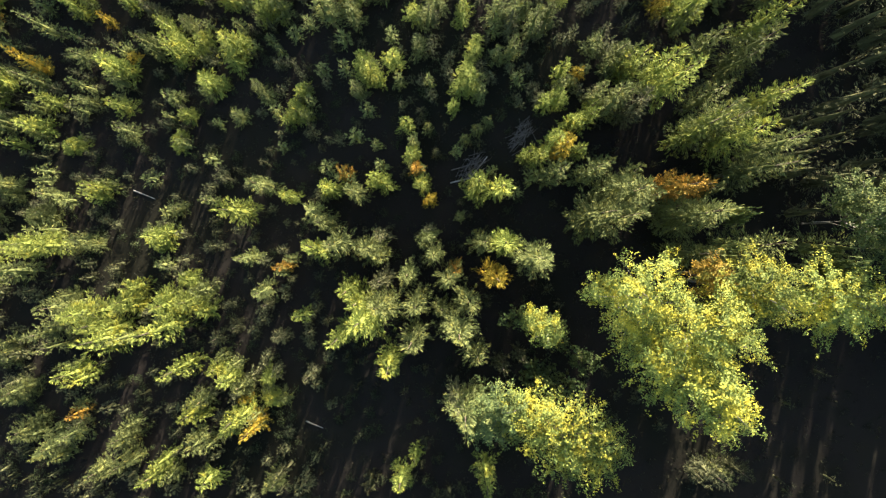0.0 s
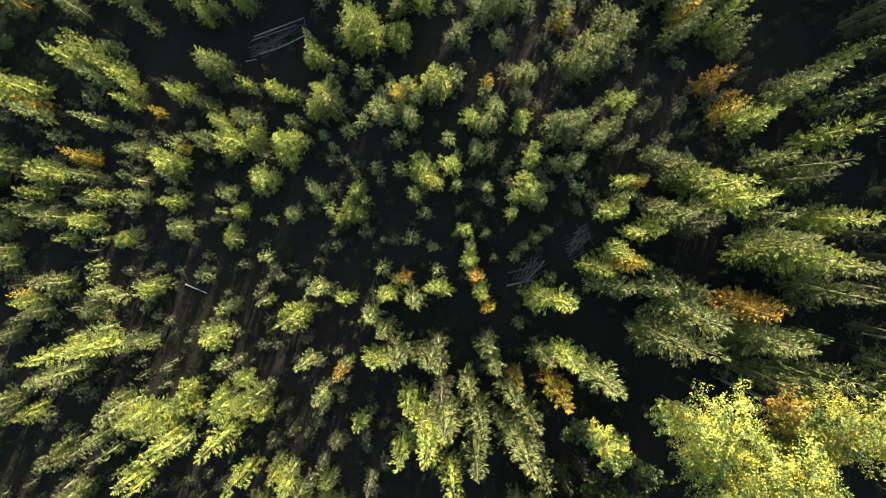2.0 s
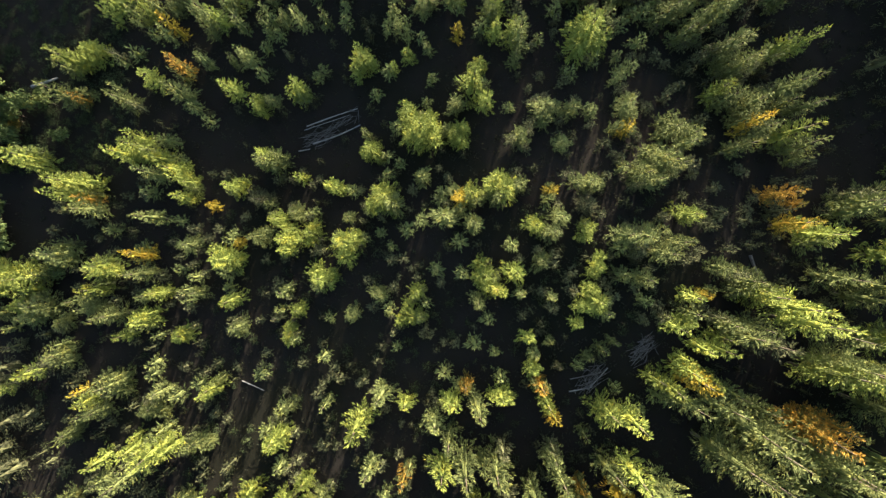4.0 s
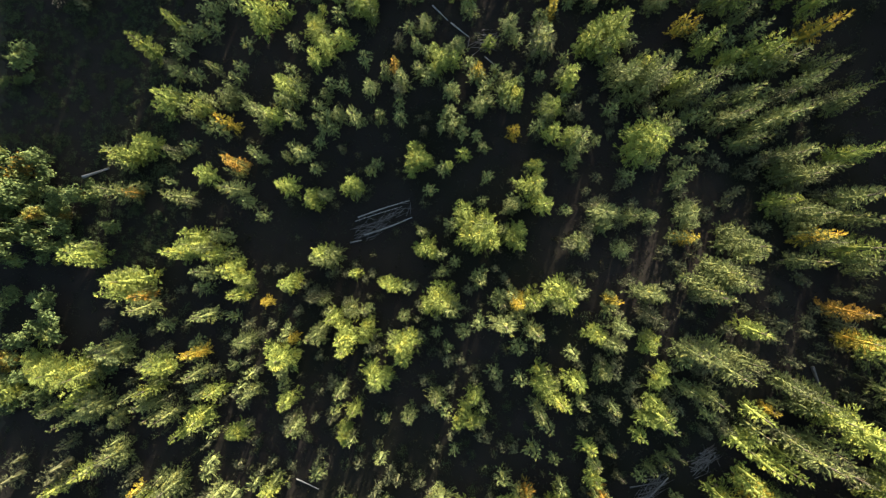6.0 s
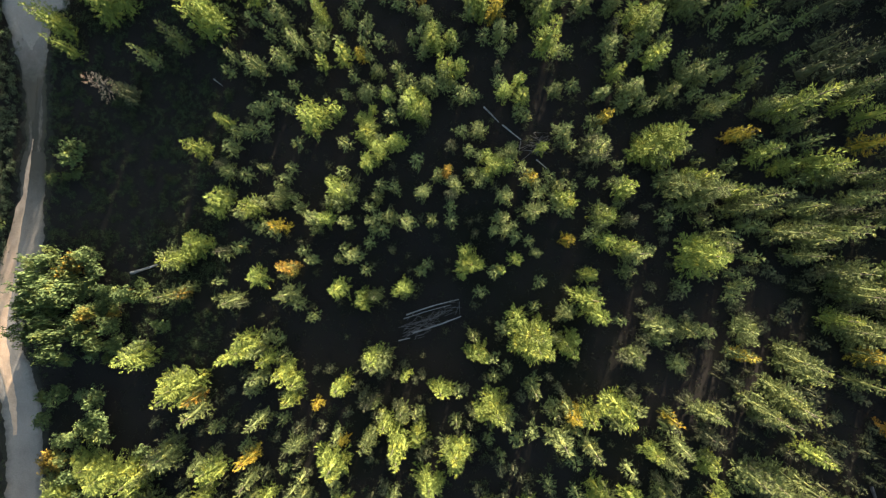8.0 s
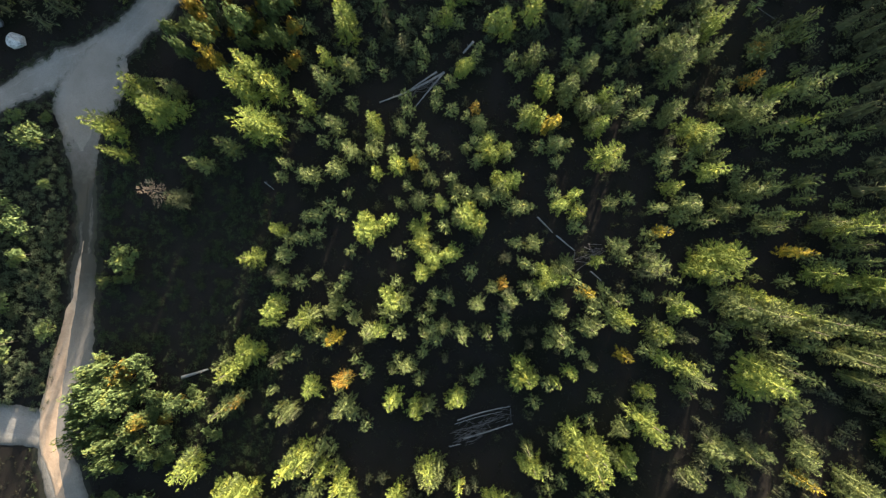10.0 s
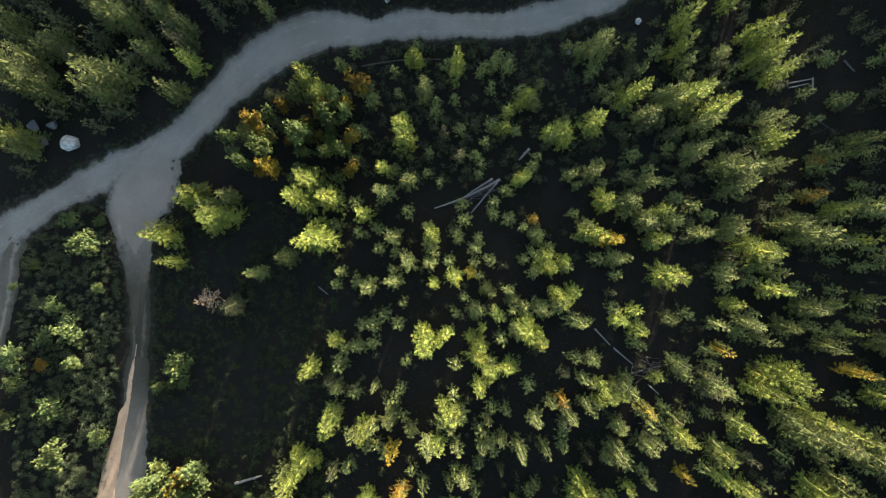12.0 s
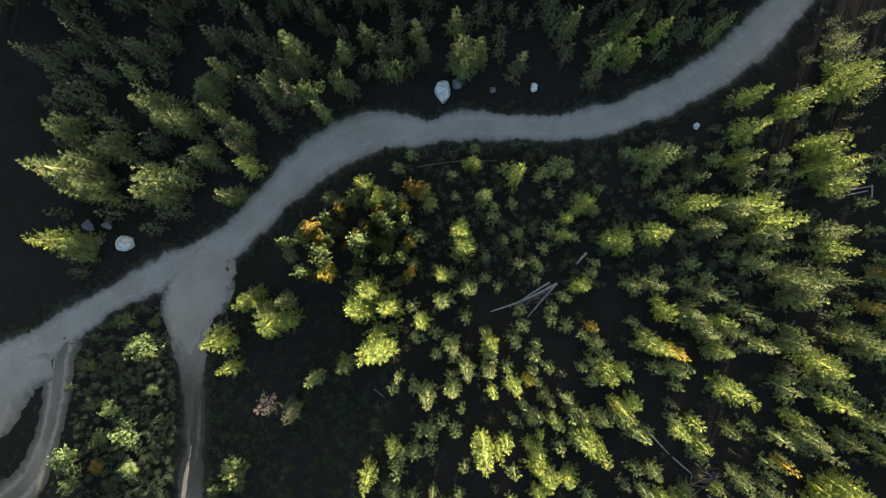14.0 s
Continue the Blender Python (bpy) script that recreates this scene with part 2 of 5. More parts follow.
def strip(name, rows, mat, lift, label, ruts=0.05, fray=0.35):
    """A road laid on the ground: slightly crowned, with two worn ruts and ragged edges that dip under the floor."""
    c = smooth_path(rows)
    t = np.gradient(c[:, :2], axis=0)
    t /= np.linalg.norm(t, axis=1)[:, None]
    side = np.stack((-t[:, 1], t[:, 0]), -1)
    cols = np.array([-1.1, -1.0, -0.9, -0.62, -0.45, -0.28, 0.0, 0.28, 0.45, 0.62, 0.9, 1.0, 1.1])
    drop = np.array([-0.22, -0.09, -0.03, 0.0, -ruts, 0.01, 0.03, 0.01, -ruts, 0.0, -0.03, -0.09, -0.22])
    verts = []
    for k, (x, y, w) in enumerate(c):
        wl = w / 2 + fray * (noise.noise((x * 0.23, y * 0.23, 3.0 + lift)) + 0.6 * noise.noise((x * 0.7, y * 0.7, 5.0 + lift)) + 0.5 * noise.noise((x * 1.9, y * 1.9, 15.0)))
        wr = w / 2 + fray * (noise.noise((x * 0.21, y * 0.21, 9.0 + lift)) + 0.6 * noise.noise((x * 0.7, y * 0.7, 8.0 + lift)) + 0.5 * noise.noise((x * 1.9, y * 1.9, 18.0)))
        for f, d in zip(cols, drop):
            q = np.array((x, y)) + side[k] * f * (wl if f < 0 else wr)
            verts.append((q[0], q[1], float(ground_z(q[0], q[1])) + lift + d))
    m = len(cols)
    faces = [(j * m + i, j * m + i + 1, (j + 1) * m + i + 1, (j + 1) * m + i)[::-1] for j in range(len(c) - 1) for i in range(m - 1)]
    me = tone_mesh(name, verts, faces, mat, True)
    along = np.concatenate(((0.0,), np.cumsum(np.hypot(*np.diff(c[:, :2], axis=0).T))))
    coords = me.uv_layers.new(name="across")
    picked = np.zeros(len(me.loops), np.int32)
    me.loops.foreach_get("vertex_index", picked)
    coords.data.foreach_set("uv", np.stack((cols[picked % m], along[picked // m]), -1).astype(np.float32).ravel())
    ob = new(name, me)
    return tagged(ob, label, "road", kind="structure")


MAIN_ROAD = [(-150, 82, 9), (-138, 84.5, 9.5), (-128.5, 87.2, 7.5), (-121.5, 91.4, 6.4), (-114, 96.6, 4.9), (-107.5, 100.4, 5.0), (-100.5, 104.0, 5.6), (-93.5, 107.6, 6.0),
             (-88.2, 112.4, 6.0), (-82.0, 118.9, 7.0), (-76, 123.7, 7.6), (-69, 126.2, 7.4), (-61, 126.2, 4.6), (-54, 127.2, 5.6), (-46, 127.2, 4.6), (-38, 127.2, 5.0), (-31, 129.0, 5.6),
             (-24.5, 131.8, 6.2), (-17.8, 135.4, 6.4), (-11.5, 140.4, 6.8), (-5, 147.5, 7.2), (2, 158, 7.4), (10, 172, 7.2), (18, 190, 7)]
TRACK = [(-95.4, 104.5, 5), (-97.4, 100.4, 9.4), (-98.9, 96.6, 9.0), (-98.5, 91.5, 6.2), (-98.3, 87.5, 5.0), (-97.9, 82, 4.3), (-97.7, 77, 4.2), (-98.0, 67.5, 4.6), (-98.3, 60, 6.2),
         (-98.8, 53.5, 7.0), (-100.8, 47.5, 6.2), (-101.5, 41, 7.0), (-98.5, 33, 8.0), (-97.2, 25, 7.4), (-96.5, 12, 7), (-95, -10, 7), (-92, -40, 7), (-88, -75, 7)]
SIDE_TRACK = [(-119.0, 92.0, 5.0), (-119.8, 87.5, 5.0), (-120.2, 83, 4.6), (-121.0, 77.5, 4.4), (-122.7, 72.0, 4.8), (-126.0, 66.8, 5.6), (-135, 61, 5.0), (-150, 56, 6)]
SPUR = [(-150, 43, 6), (-130, 44.5, 6), (-115, 45.5, 5.8), (-106, 45.0, 6.0), (-100.5, 43.5, 5.0)]
APRON = [(-142, 78, 10), (-132.0, 80.5, 11.0), (-126.6, 85.6, 8.0), (-121.0, 87.2, 4.6)]
def widened(rows, by):
    return [(x, y, w + by) for x, y, w in rows]


def narrowed(rows, share):
    return [(x, y, w * share) for x, y, w in rows]


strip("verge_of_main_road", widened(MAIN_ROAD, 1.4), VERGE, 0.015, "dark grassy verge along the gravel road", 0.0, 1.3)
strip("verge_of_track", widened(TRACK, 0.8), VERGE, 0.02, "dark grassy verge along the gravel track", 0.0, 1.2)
strip("shoulder_of_main_road", widened(MAIN_ROAD, 0.3), SHOULDER, 0.045, "dirty gravel shoulder along the forest road", 0.0, 0.9)
MAIN_ROAD_BED, TRACK_BED = narrowed(MAIN_ROAD, 0.94), narrowed(TRACK, 0.80)
strip("main_road", MAIN_ROAD_BED, GRAVEL, 0.07, "pale grey gravel forest road curving past the trees", 0.015, 0.7)
strip("track_mouth", [(-94.5, 106, 6), (-96.6, 101.8, 9.4), (-98.9, 97.4, 9.8), (-98.9, 93.4, 6.8), (-98.5, 88.8, 4.6), (-98.3, 84.5, 3.6), (-98.2, 80.6, 2.2), (-98.2, 78.0, 0.8)], MOUTH_GRAVEL, 0.11, "pale gravel mouth where the track leaves the road", 0.03, 0.6)
strip("junction_gravel", [(-93.6, 107.6, 3.4), (-96.6, 101.8, 7.8), (-98.8, 97.6, 7.6), (-98.9, 94.2, 5.0), (-98.7, 91.5, 2.6), (-98.6, 89.5, 0.8)], JUNCTION, 0.13, "driven smooth gravel in the middle of the fork", 0.0, 0.3)
strip("worn_track", TRACK_BED[3:10], WORN, 0.085, "worn grassy wheel track with faint ruts", 0.06, 0.6)
# sunlight along the track edge, painted as a strip of paler colour
strip("painted_sun_rut", [(-98.0, 75, 0.2), (-98.6, 70, 0.5), (-99.4, 65, 1.1), (-100.4, 60.5, 1.8), (-101.6, 54.5, 2.6), (-102.5, 48.8, 3.2), (-102.6, 43, 3.4), (-101.2, 38, 2.0), (-99.8, 33, 1.6), (-99.0, 28, 0.8)], SUN_STRIP, 0.14, "strip of sunlight along a wheel rut, painted as pale warm gravel", 0.0, 0.35)
strip("track", [(-97.8, 73.0, 3.4), (-98.0, 67.5, 3.8)] + TRACK_BED[8:], TRACK_GRAVEL, 0.105, "gravel track branching off the forest road", 0.03, 0.6)
strip("side_track", SIDE_TRACK, FAINT, 0.035, "faint gravel wheel track round an island of shrubs", 0.05, 0.6)
strip("gravel_apron", APRON, APRON_GRAVEL, 0.09, "wide gravel apron where the side track leaves the road", 0.02, 0.9)
strip("spur_road", SPUR, GRAVEL, 0.08, "gravel spur road meeting the track")
ROADS = np.vstack([smooth_path(r, 1.0) for r in (MAIN_ROAD, TRACK, SIDE_TRACK, SPUR, APRON)])


def off_road(x, y):
    """Metres from a point to the nearest road edge."""
    return float(np.min(np.hypot(ROADS[:, 0] - x, ROADS[:, 1] - y) - ROADS[:, 2] / 2))


# ---- plants ----
rng = np.random.default_rng(7)


def twig_quads(base, way, length, width, roll):
    """Four corners of a needle spray or leaf: a diamond from base along way."""
    up = np.array((0.0, 0.0, 1.0))
    s = np.cross(way, up)
    n = np.linalg.norm(s)
    s = s / n if n > 1e-3 else np.array((1.0, 0.0, 0.0))
    w = np.cross(s, way)
    s = s * math.cos(roll) + w * math.sin(roll)
    mid = base + way * length * 0.45
    return (base, mid + s * width * 0.5, base + way * length, mid - s * width * 0.5)


def unit(v):
    return v / (np.linalg.norm(v) + 1e-9)


def spray_quads(base, way, length, width, roll):
    """Corners of many needle sprays at once: a narrow diamond from each base along its way."""
    way = way / (np.linalg.norm(way, axis=1)[:, None] + 1e-9)
    s = np.cross(way, np.array((0.0, 0.0, 1.0)))
    n = np.linalg.norm(s, axis=1)[:, None]
    s = np.where(n > 1e-3, s / np.maximum(n, 1e-3), np.array((1.0, 0.0, 0.0)))
    w = np.cross(s, way)
    s = s * np.cos(roll)[:, None] + w * np.sin(roll)[:, None]
    mid = base + way * (length * 0.5)[:, None]
    half = s * (width * 0.5)[:, None]
    return np.stack((base, mid + half, base + way * length[:, None], mid - half), 1).reshape(-1, 3)


def conifer_verts(seed, branches, twigs, twig, tall=4.5, bare=0.16, ragged=0.34, thin=0.0, core=1.0):
    """Crown of a spruce of radius 1 and height tall: branches wound round the stem, each a plume of fine needle sprays."""
    g = np.random.default_rng(seed)
    base, way, length, width, roll = [], [], [], [], []
    p1, p2, p3 = g.uniform(0, 6.28, 3)
    for i in range(branches):
        if g.random() < thin:
            continue
        u = 1 - (1 - (i + g.uniform(0, 1)) / branches) ** 0.62
        z0 = tall * (bare + (1 - bare) * u)
        a = i * 2.39996 + g.uniform(-0.5, 0.5)
        lump = 1 + 0.17 * math.sin(2 * a + p1 + 4 * u) + 0.13 * math.sin(3 * a + p2 - 9 * u) + 0.09 * math.sin(5 * a + p3 + 15 * u)
        size = ((1 - u) ** 0.88 * 1.12 * (0.72 + 0.28 * min(1.0, (u + 0.1) / 0.2))) * lump * g.uniform(1 - ragged, 1 + 0.7 * ragged) + 0.04
        rise = -0.30 + 1.0 * u + g.uniform(-0.14, 0.14)
        d = np.array((math.cos(a), math.sin(a), 0.0))
        side = np.array((-d[1], d[0], 0.0))
        m = max(4, int(round(twigs * (0.30 + 0.70 * size))))
        s = 1 - 0.72 * g.random(m) ** 1.25
        off = g.uniform(-1, 1, m)
        wide = 0.20 * size * (1.12 - s) + 0.02
        p = d * (size * s)[:, None] + side * (off * wide)[:, None]
        p[:, 2] += z0 + size * (rise * s + 0.26 * s * s) + g.normal(size=m) * 0.05 * tall / 4.5
        turn = off * g.uniform(0.35, 1.1, m) * (1.25 - 0.6 * s)
        base.append(p)
        way.append(np.stack((np.cos(a + turn), np.sin(a + turn), -0.15 + 0.62 * u + g.normal(size=m) * 0.32), -1))
        l = twig * g.uniform(0.65, 1.25, m) * (1.15 - 0.35 * s)
        length.append(l)
        width.append(l * g.uniform(0.15, 0.25, m))
        roll.append(g.uniform(-1.1, 1.1, m))
    k = 9
    a = g.uniform(0, 6.28, k)
    base.append(np.stack((np.zeros(k), np.zeros(k), tall * np.linspace(0.93, 0.99, k)), -1))
    way.append(np.stack((np.cos(a) * 0.6, np.sin(a) * 0.6, np.full(k, 1.0)), -1))
    length.append(np.full(k, twig * 0.8))
    width.append(np.full(k, twig * 0.26))
    roll.append(np.zeros(k))
    sprays = spray_quads(*[np.concatenate(v) for v in (base, way, length, width, roll)])
    if not core:
        return sprays
    # hidden inner cone, added to stop sunlight passing through the crown
    us = np.linspace(0.03, 0.66, 5)
    ring = []
    for u in us:
        reach = 0.46 * core * ((1 - u) ** 0.88 - 0.22) * g.uniform(0.75, 1.15, 8)
        turn = np.linspace(0, 6.2832, 8, endpoint=False) + 1.7 * u
        ring.append(np.stack((reach * np.cos(turn), reach * np.sin(turn), tall * (bare + (1 - bare) * u) + g.uniform(-0.12, 0.12, 8)), -1))
    heart = [(ring[k][n], ring[k][(n + 1) % 8], ring[k + 1][(n + 1) % 8], ring[k + 1][n]) for k in range(4) for n in range(8)]
    return np.concatenate((sprays, np.array(heart).reshape(-1, 3)))


def quads_mesh(name, verts, mat):
    n = len(verts) // 4
    me = bpy.data.meshes.new(name)
    me.from_pydata(verts.tolist(), [], [(4 * k, 4 * k + 1, 4 * k + 2, 4 * k + 3) for k in range(n)])
    me.materials.append(mat)
    return me


def tube(path, radii, sides=6):
    """Vertices and faces of a tapered round bar along path."""
    verts, faces = [], []
    path = [Vector(p) for p in path]
    for k, p in enumerate(path):
        t = (path[min(k + 1, len(path) - 1)] - path[max(k - 1, 0)]).normalized()
        q = t.to_track_quat("Z", "Y")
        for s in range(sides):
            a = 6.28319 * s / sides
            verts.append(tuple(p + q @ Vector((math.cos(a), math.sin(a), 0)) * radii[k]))
    for k in range(len(path) - 1):
        for s in range(sides):
            b, c = k * sides, (k + 1) * sides
            faces.append((b + s, b + (s + 1) % sides, c + (s + 1) % sides, c + s))
    faces.append(tuple(range(sides))[::-1])
    faces.append(tuple(range((len(path) - 1) * sides, len(path) * sides)))
    return verts, faces


def part(name, me, parent, label="", mat=None):
    """Links a mesh as one part under a thing."""
    ob = new(name, me)
    ob.parent = parent
    if mat:
        ob.material_slots[0].link = "OBJECT"
        ob.material_slots[0].material = mat
    return tagged(ob, label)


TALL = 4.5
CROWNS = {
    "small": [quads_mesh("small_crown", conifer_verts(10 + k, 38, 18, 0.40, bare=0.05), NEEDLES["g"]) for k in range(8)],
    "middle": [quads_mesh("middle_crown", conifer_verts(20 + k, 68, 23, 0.29, bare=0.10), NEEDLES["g"]) for k in range(12)],
    "large": [quads_mesh("large_crown", conifer_verts(130 + k, 100, 30, 0.21, bare=0.16), NEEDLES["g"]) for k in range(9)],
    "great": [quads_mesh("great_crown", conifer_verts(150 + k, 140, 36, 0.16, bare=0.22), NEEDLES["g"]) for k in range(5)],
}
DEAD_CROWN = quads_mesh("dead_crown", conifer_verts(41, 60, 12, 0.24, ragged=0.4, thin=0.3, core=0), NEEDLES["w"])
tv, tf = tube([(0, 0, -0.08), (0.006, 0, 0.25), (0, 0.006, 0.6), (0, 0, 0.98)], [1.15, 0.85, 0.5, 0.06], 6)
TRUNK = tone_mesh("trunk", tv, tf, BARK, True)
SPRUCE_LABELS = {
    "g": "green spruce tree with dense drooping branches",
    "y": "yellow-green fir tree with upturned branches, colour partly brightened for sun",
    "o": "conifer with golden yellow autumn needles",
    "r": "small conifer with bright orange autumn needles",
    "d": "green spruce tree, needles darkened for the shade of others",
    "w": "dead fir tree with pale bleached branches",
}
PLANTED = []


def spruce(x, y, h, r, tone="g"):
    """A conifer on the hillside: height h and crown radius r in metres."""
    r = max(r, 0.14 * h)
    root = new({"g": "spruce_tree", "d": "spruce_tree", "y": "fir_tree", "w": "dead_tree"}.get(tone, "autumn_conifer"))
    root.location = (x, y, float(ground_z(x, y)) - 0.05)
    root.rotation_euler = (rng.uniform(-0.06, 0.06), rng.uniform(-0.06, 0.06), rng.uniform(0, 6.28))
    size = "small" if r < 1.15 else "middle" if r < 2.0 else "large" if r < 2.9 else "great"
    me = DEAD_CROWN if tone == "w" else CROWNS[size][int(rng.integers(len(CROWNS[size])))]
    crown = part("crown", me, root, mat=NEEDLES[tone])
    wide = rng.uniform(0.86, 1.14)
    crown.scale = (r * wide, r / wide, h / TALL)
    trunk = part("trunk", TRUNK, root)
    b = 0.06 + 0.011 * h
    trunk.scale = (b, b, h)
    tagged(root, SPRUCE_LABELS[tone], "tree", {"y": "yellow-green firs", "o": "autumn conifers", "r": "autumn conifers"}.get(tone, "green spruces"))
    PLANTED.append((x, y, r))
    return root


UNDERSTOREY = {"g": [], "y": [], "d": []}


def spruce_clump(x, y, h, r, tone="g"):
    """A tall conifer, and the places of shorter ones that crowd round its foot; r is the reach of them all."""
    spruce(x, y, h, (0.52 if tone in "or" and r > 1.6 else 0.70) * r, tone)
    a0 = rng.uniform(0, 6.28)
    n = 3 if r > 2.3 else 2
    for k in range(n):
        a = a0 + 6.28 * (k + rng.uniform(-0.2, 0.2)) / n
        d = r * rng.uniform(0.45, 0.72)
        other = "g" if tone in "or" else tone if rng.random() < 0.65 else "g" if tone != "g" else "d"
        UNDERSTOREY[other].append((x + d * math.cos(a), y + d * math.sin(a), r * rng.uniform(0.40, 0.56), h * rng.uniform(0.62, 0.92)))
        PLANTED.append((*UNDERSTOREY[other][-1][:2], UNDERSTOREY[other][-1][2]))


def leafy_verts(seed, lobes, clumps, leaves, leaf, spread, inner=0.0):
    """Leaf corners and limb ends for a crown made of uneven lobes (x, y, z, radius, height): leaves hang along outward twigs."""
    g = np.random.default_rng(seed)
    pts, nrm, lng, ends = [], [], [], []
    weight = np.array([l[3] ** 2 * l[4] for l in lobes]) ** 0.7
    weight /= weight.sum()
    for k in range(clumps):
        cx, cy, cz, r, hh = lobes[int(g.choice(len(lobes), p=weight))]
        d = unit(g.normal(size=3))
        if d[2] < -0.35:
            d[2] *= -0.6
        f = g.uniform(0.35, 1.0) ** 0.5 * (1 + 0.26 * math.sin(7 * d[0] + 4 * d[1] + 5 * d[2] + seed) + 0.20 * math.sin(11 * d[1] - 6 * d[0] + 2 * seed))
        shell = np.array((r, r, hh))
        c = np.array((cx, cy, cz)) + d * shell * f
        ends.append(c)
        twig = unit(d * np.array((1, 1, 0.5)) + g.normal(size=3) * 0.35) * r * g.uniform(0.16, 0.34)
        s = g.uniform(-0.5, 1.0, leaves)[:, None]
        pts.append(c + twig * s + g.normal(size=(leaves, 3)) * spread * (1.1 - 0.5 * s) * np.array((1, 1, 0.7)))
        nrm.append(d * 0.8 + np.array((0, 0, 0.25)) + g.normal(size=(leaves, 3)) * 0.55)
        lng.append(leaf * g.uniform(0.7, 1.3, leaves))
    if inner:
        for cx, cy, cz, r, hh in lobes:
            n = int(90 * r)
            d = g.normal(size=(n, 3))
            d /= np.linalg.norm(d, axis=1)[:, None]
            pts.append(np.array((cx, cy, cz)) + d * np.array((r, r, hh)) * g.uniform(0.3, 0.65, n)[:, None])
            nrm.append(d + g.normal(size=(n, 3)) * 0.3)
            lng.append(inner * g.uniform(0.7, 1.3, n))
    p, n, l = np.concatenate(pts), np.concatenate(nrm), np.concatenate(lng)[:, None]
    n /= np.linalg.norm(n, axis=1)[:, None]
    a = np.cross(n, g.normal(size=n.shape))
    a /= np.linalg.norm(a, axis=1)[:, None] + 1e-9
    b = np.cross(n, a)
    return np.stack((p - a * l * 0.5, p + b * l * 0.31, p + a * l * 0.5, p - b * l * 0.31), 1).reshape(-1, 3), ends


def limbs(seed, ends, h, base, count, lean=0.1):
    """A forked trunk: a tapered stem and limbs to some of the leaf clumps."""
    g = np.random.default_rng(seed)
    verts, faces = [], []

    def add(path, radii, sides=6):
        v, f = tube(path, radii, sides)
        n = len(verts)
        verts.extend(v)
        faces.extend([tuple(i + n for i in q) for q in f])

    top = h * 0.82
    stem = [Vector((lean * math.sin(k * 1.7) * k / 6, lean * math.cos(k * 1.3) * k / 6, -0.3 + (top + 0.3) * k / 6)) for k in range(7)]
    add(stem, [base * (1.1 - 0.95 * k / 6) for k in range(7)], 8)
    for k in range(count):
        e = Vector(ends[int(g.integers(len(ends)))])
        z = max(h * 0.12, min(top * 0.95, e.z - g.uniform(0.12, 0.3) * h))
        s = stem[min(6, int(round(6 * (z + 0.3) / (top + 0.3))))]
        m = s.lerp(e, 0.5) + Vector((0, 0, 0.05 * h))
        add([s, m, e], [base * 0.34, base * 0.2, base * 0.05], 5)
    return verts, faces


def birch(x, y, h, lobes, tone="y", seed=1, clumps=420, leaf=0.20, label=""):
    """A broadleaf tree with a forked pale trunk and a gappy crown of leaf clumps."""
    root = new("birch_tree")
    root.location = (x, y, float(ground_z(x, y)) - 0.05)
    v, ends = leafy_verts(seed, lobes, int(clumps * 1.5), 30, leaf, 0.17, 0.45)
    part("crown", quads_mesh("crown", v, LEAVES[tone]), root)
    tv2, tf2 = limbs(seed, ends, h, 0.06 + 0.008 * h, 34)
    part("trunk", tone_mesh("trunk", tv2, tf2, BIRCH_BARK, True), root)
    tagged(root, label or "tall birch tree with sunlit yellow autumn leaves", "tree", "birch trees")
    PLANTED.append((x, y, max(l[3] for l in lobes)))
    return root


SHRUBS = []
for k in range(6):
    g = np.random.default_rng(60 + k)
    lob = [(g.uniform(-0.5, 0.5), g.uniform(-0.5, 0.5), g.uniform(0.45, 0.75), g.uniform(0.4, 0.6), g.uniform(0.25, 0.4)) for j in range(5)]
    v, ends = leafy_verts(60 + k, lob, 110, 10, 0.12, 0.06)
    v[:, 2] = np.maximum(v[:, 2], 0.02)
    stems_v, stems_f = limbs(60 + k, ends, 0.8, 0.035, 16, 0.05)
    SHRUBS.append((quads_mesh("shrub_crown", v, LEAVES["b"]), tone_mesh("shrub_stems", stems_v, stems_f, BARK, True)))


def shrub(x, y, h, r, tone="b"):
    """A leafy bush of many stems: height h and radius r in metres."""
    root = new("shrub" if h < 4 else "broadleaf_tree")
    root.location = (x, y, float(ground_z(x, y)) - 0.05)
    root.rotation_euler = (0, 0, rng.uniform(0, 6.28))
    crown_me, stem_me = SHRUBS[int(rng.integers(len(SHRUBS)))]
    for nm, me, mat in (("foliage", crown_me, LEAVES[tone]), ("stem", stem_me, BARK)):
        p = part(nm, me, root, mat=mat)
        p.scale = (r, r, h)
    if h < 4:
        tagged(root, "leafy green shrub beside the gravel track" if tone == "b" else "shrub with brown and yellow autumn leaves", "shrub", "roadside shrubs")
    else:
        tagged(root, "young broadleaf tree with fading green leaves" if tone == "b" else "young broadleaf tree with brown autumn leaves", "tree", "young broadleaf trees")
    PLANTED.append((x, y, r * 0.8))
    return root


# ---- thickets of broadleaf shrubs ----
thicket = np.random.default_rng(31)


def thicket_shrubs(count, box, heights, radii, autumn):
    """Shrubs at random places of the box, off the roads, taller in its middle."""
    for k in range(count):
        x, y = thicket.uniform(box[0], box[1]), thicket.uniform(box[2], box[3])
        if off_road(x, y) > 0.5:
            shrub(x, y, thicket.uniform(*heights), thicket.uniform(*radii), "o" if thicket.random() < autumn else "b")


# where the track bends
thicket_shrubs(16, (-95.6, -90.5, 44, 56), (6.0, 8.2), (1.4, 2.1), 0.0)
thicket_shrubs(26, (-93, -85, 42, 57), (3.0, 5.4), (1.1, 2.1), 0.04)
thicket_shrubs(22, (-87, -74, 40, 52), (2.0, 3.9), (0.9, 1.7), 0.08)
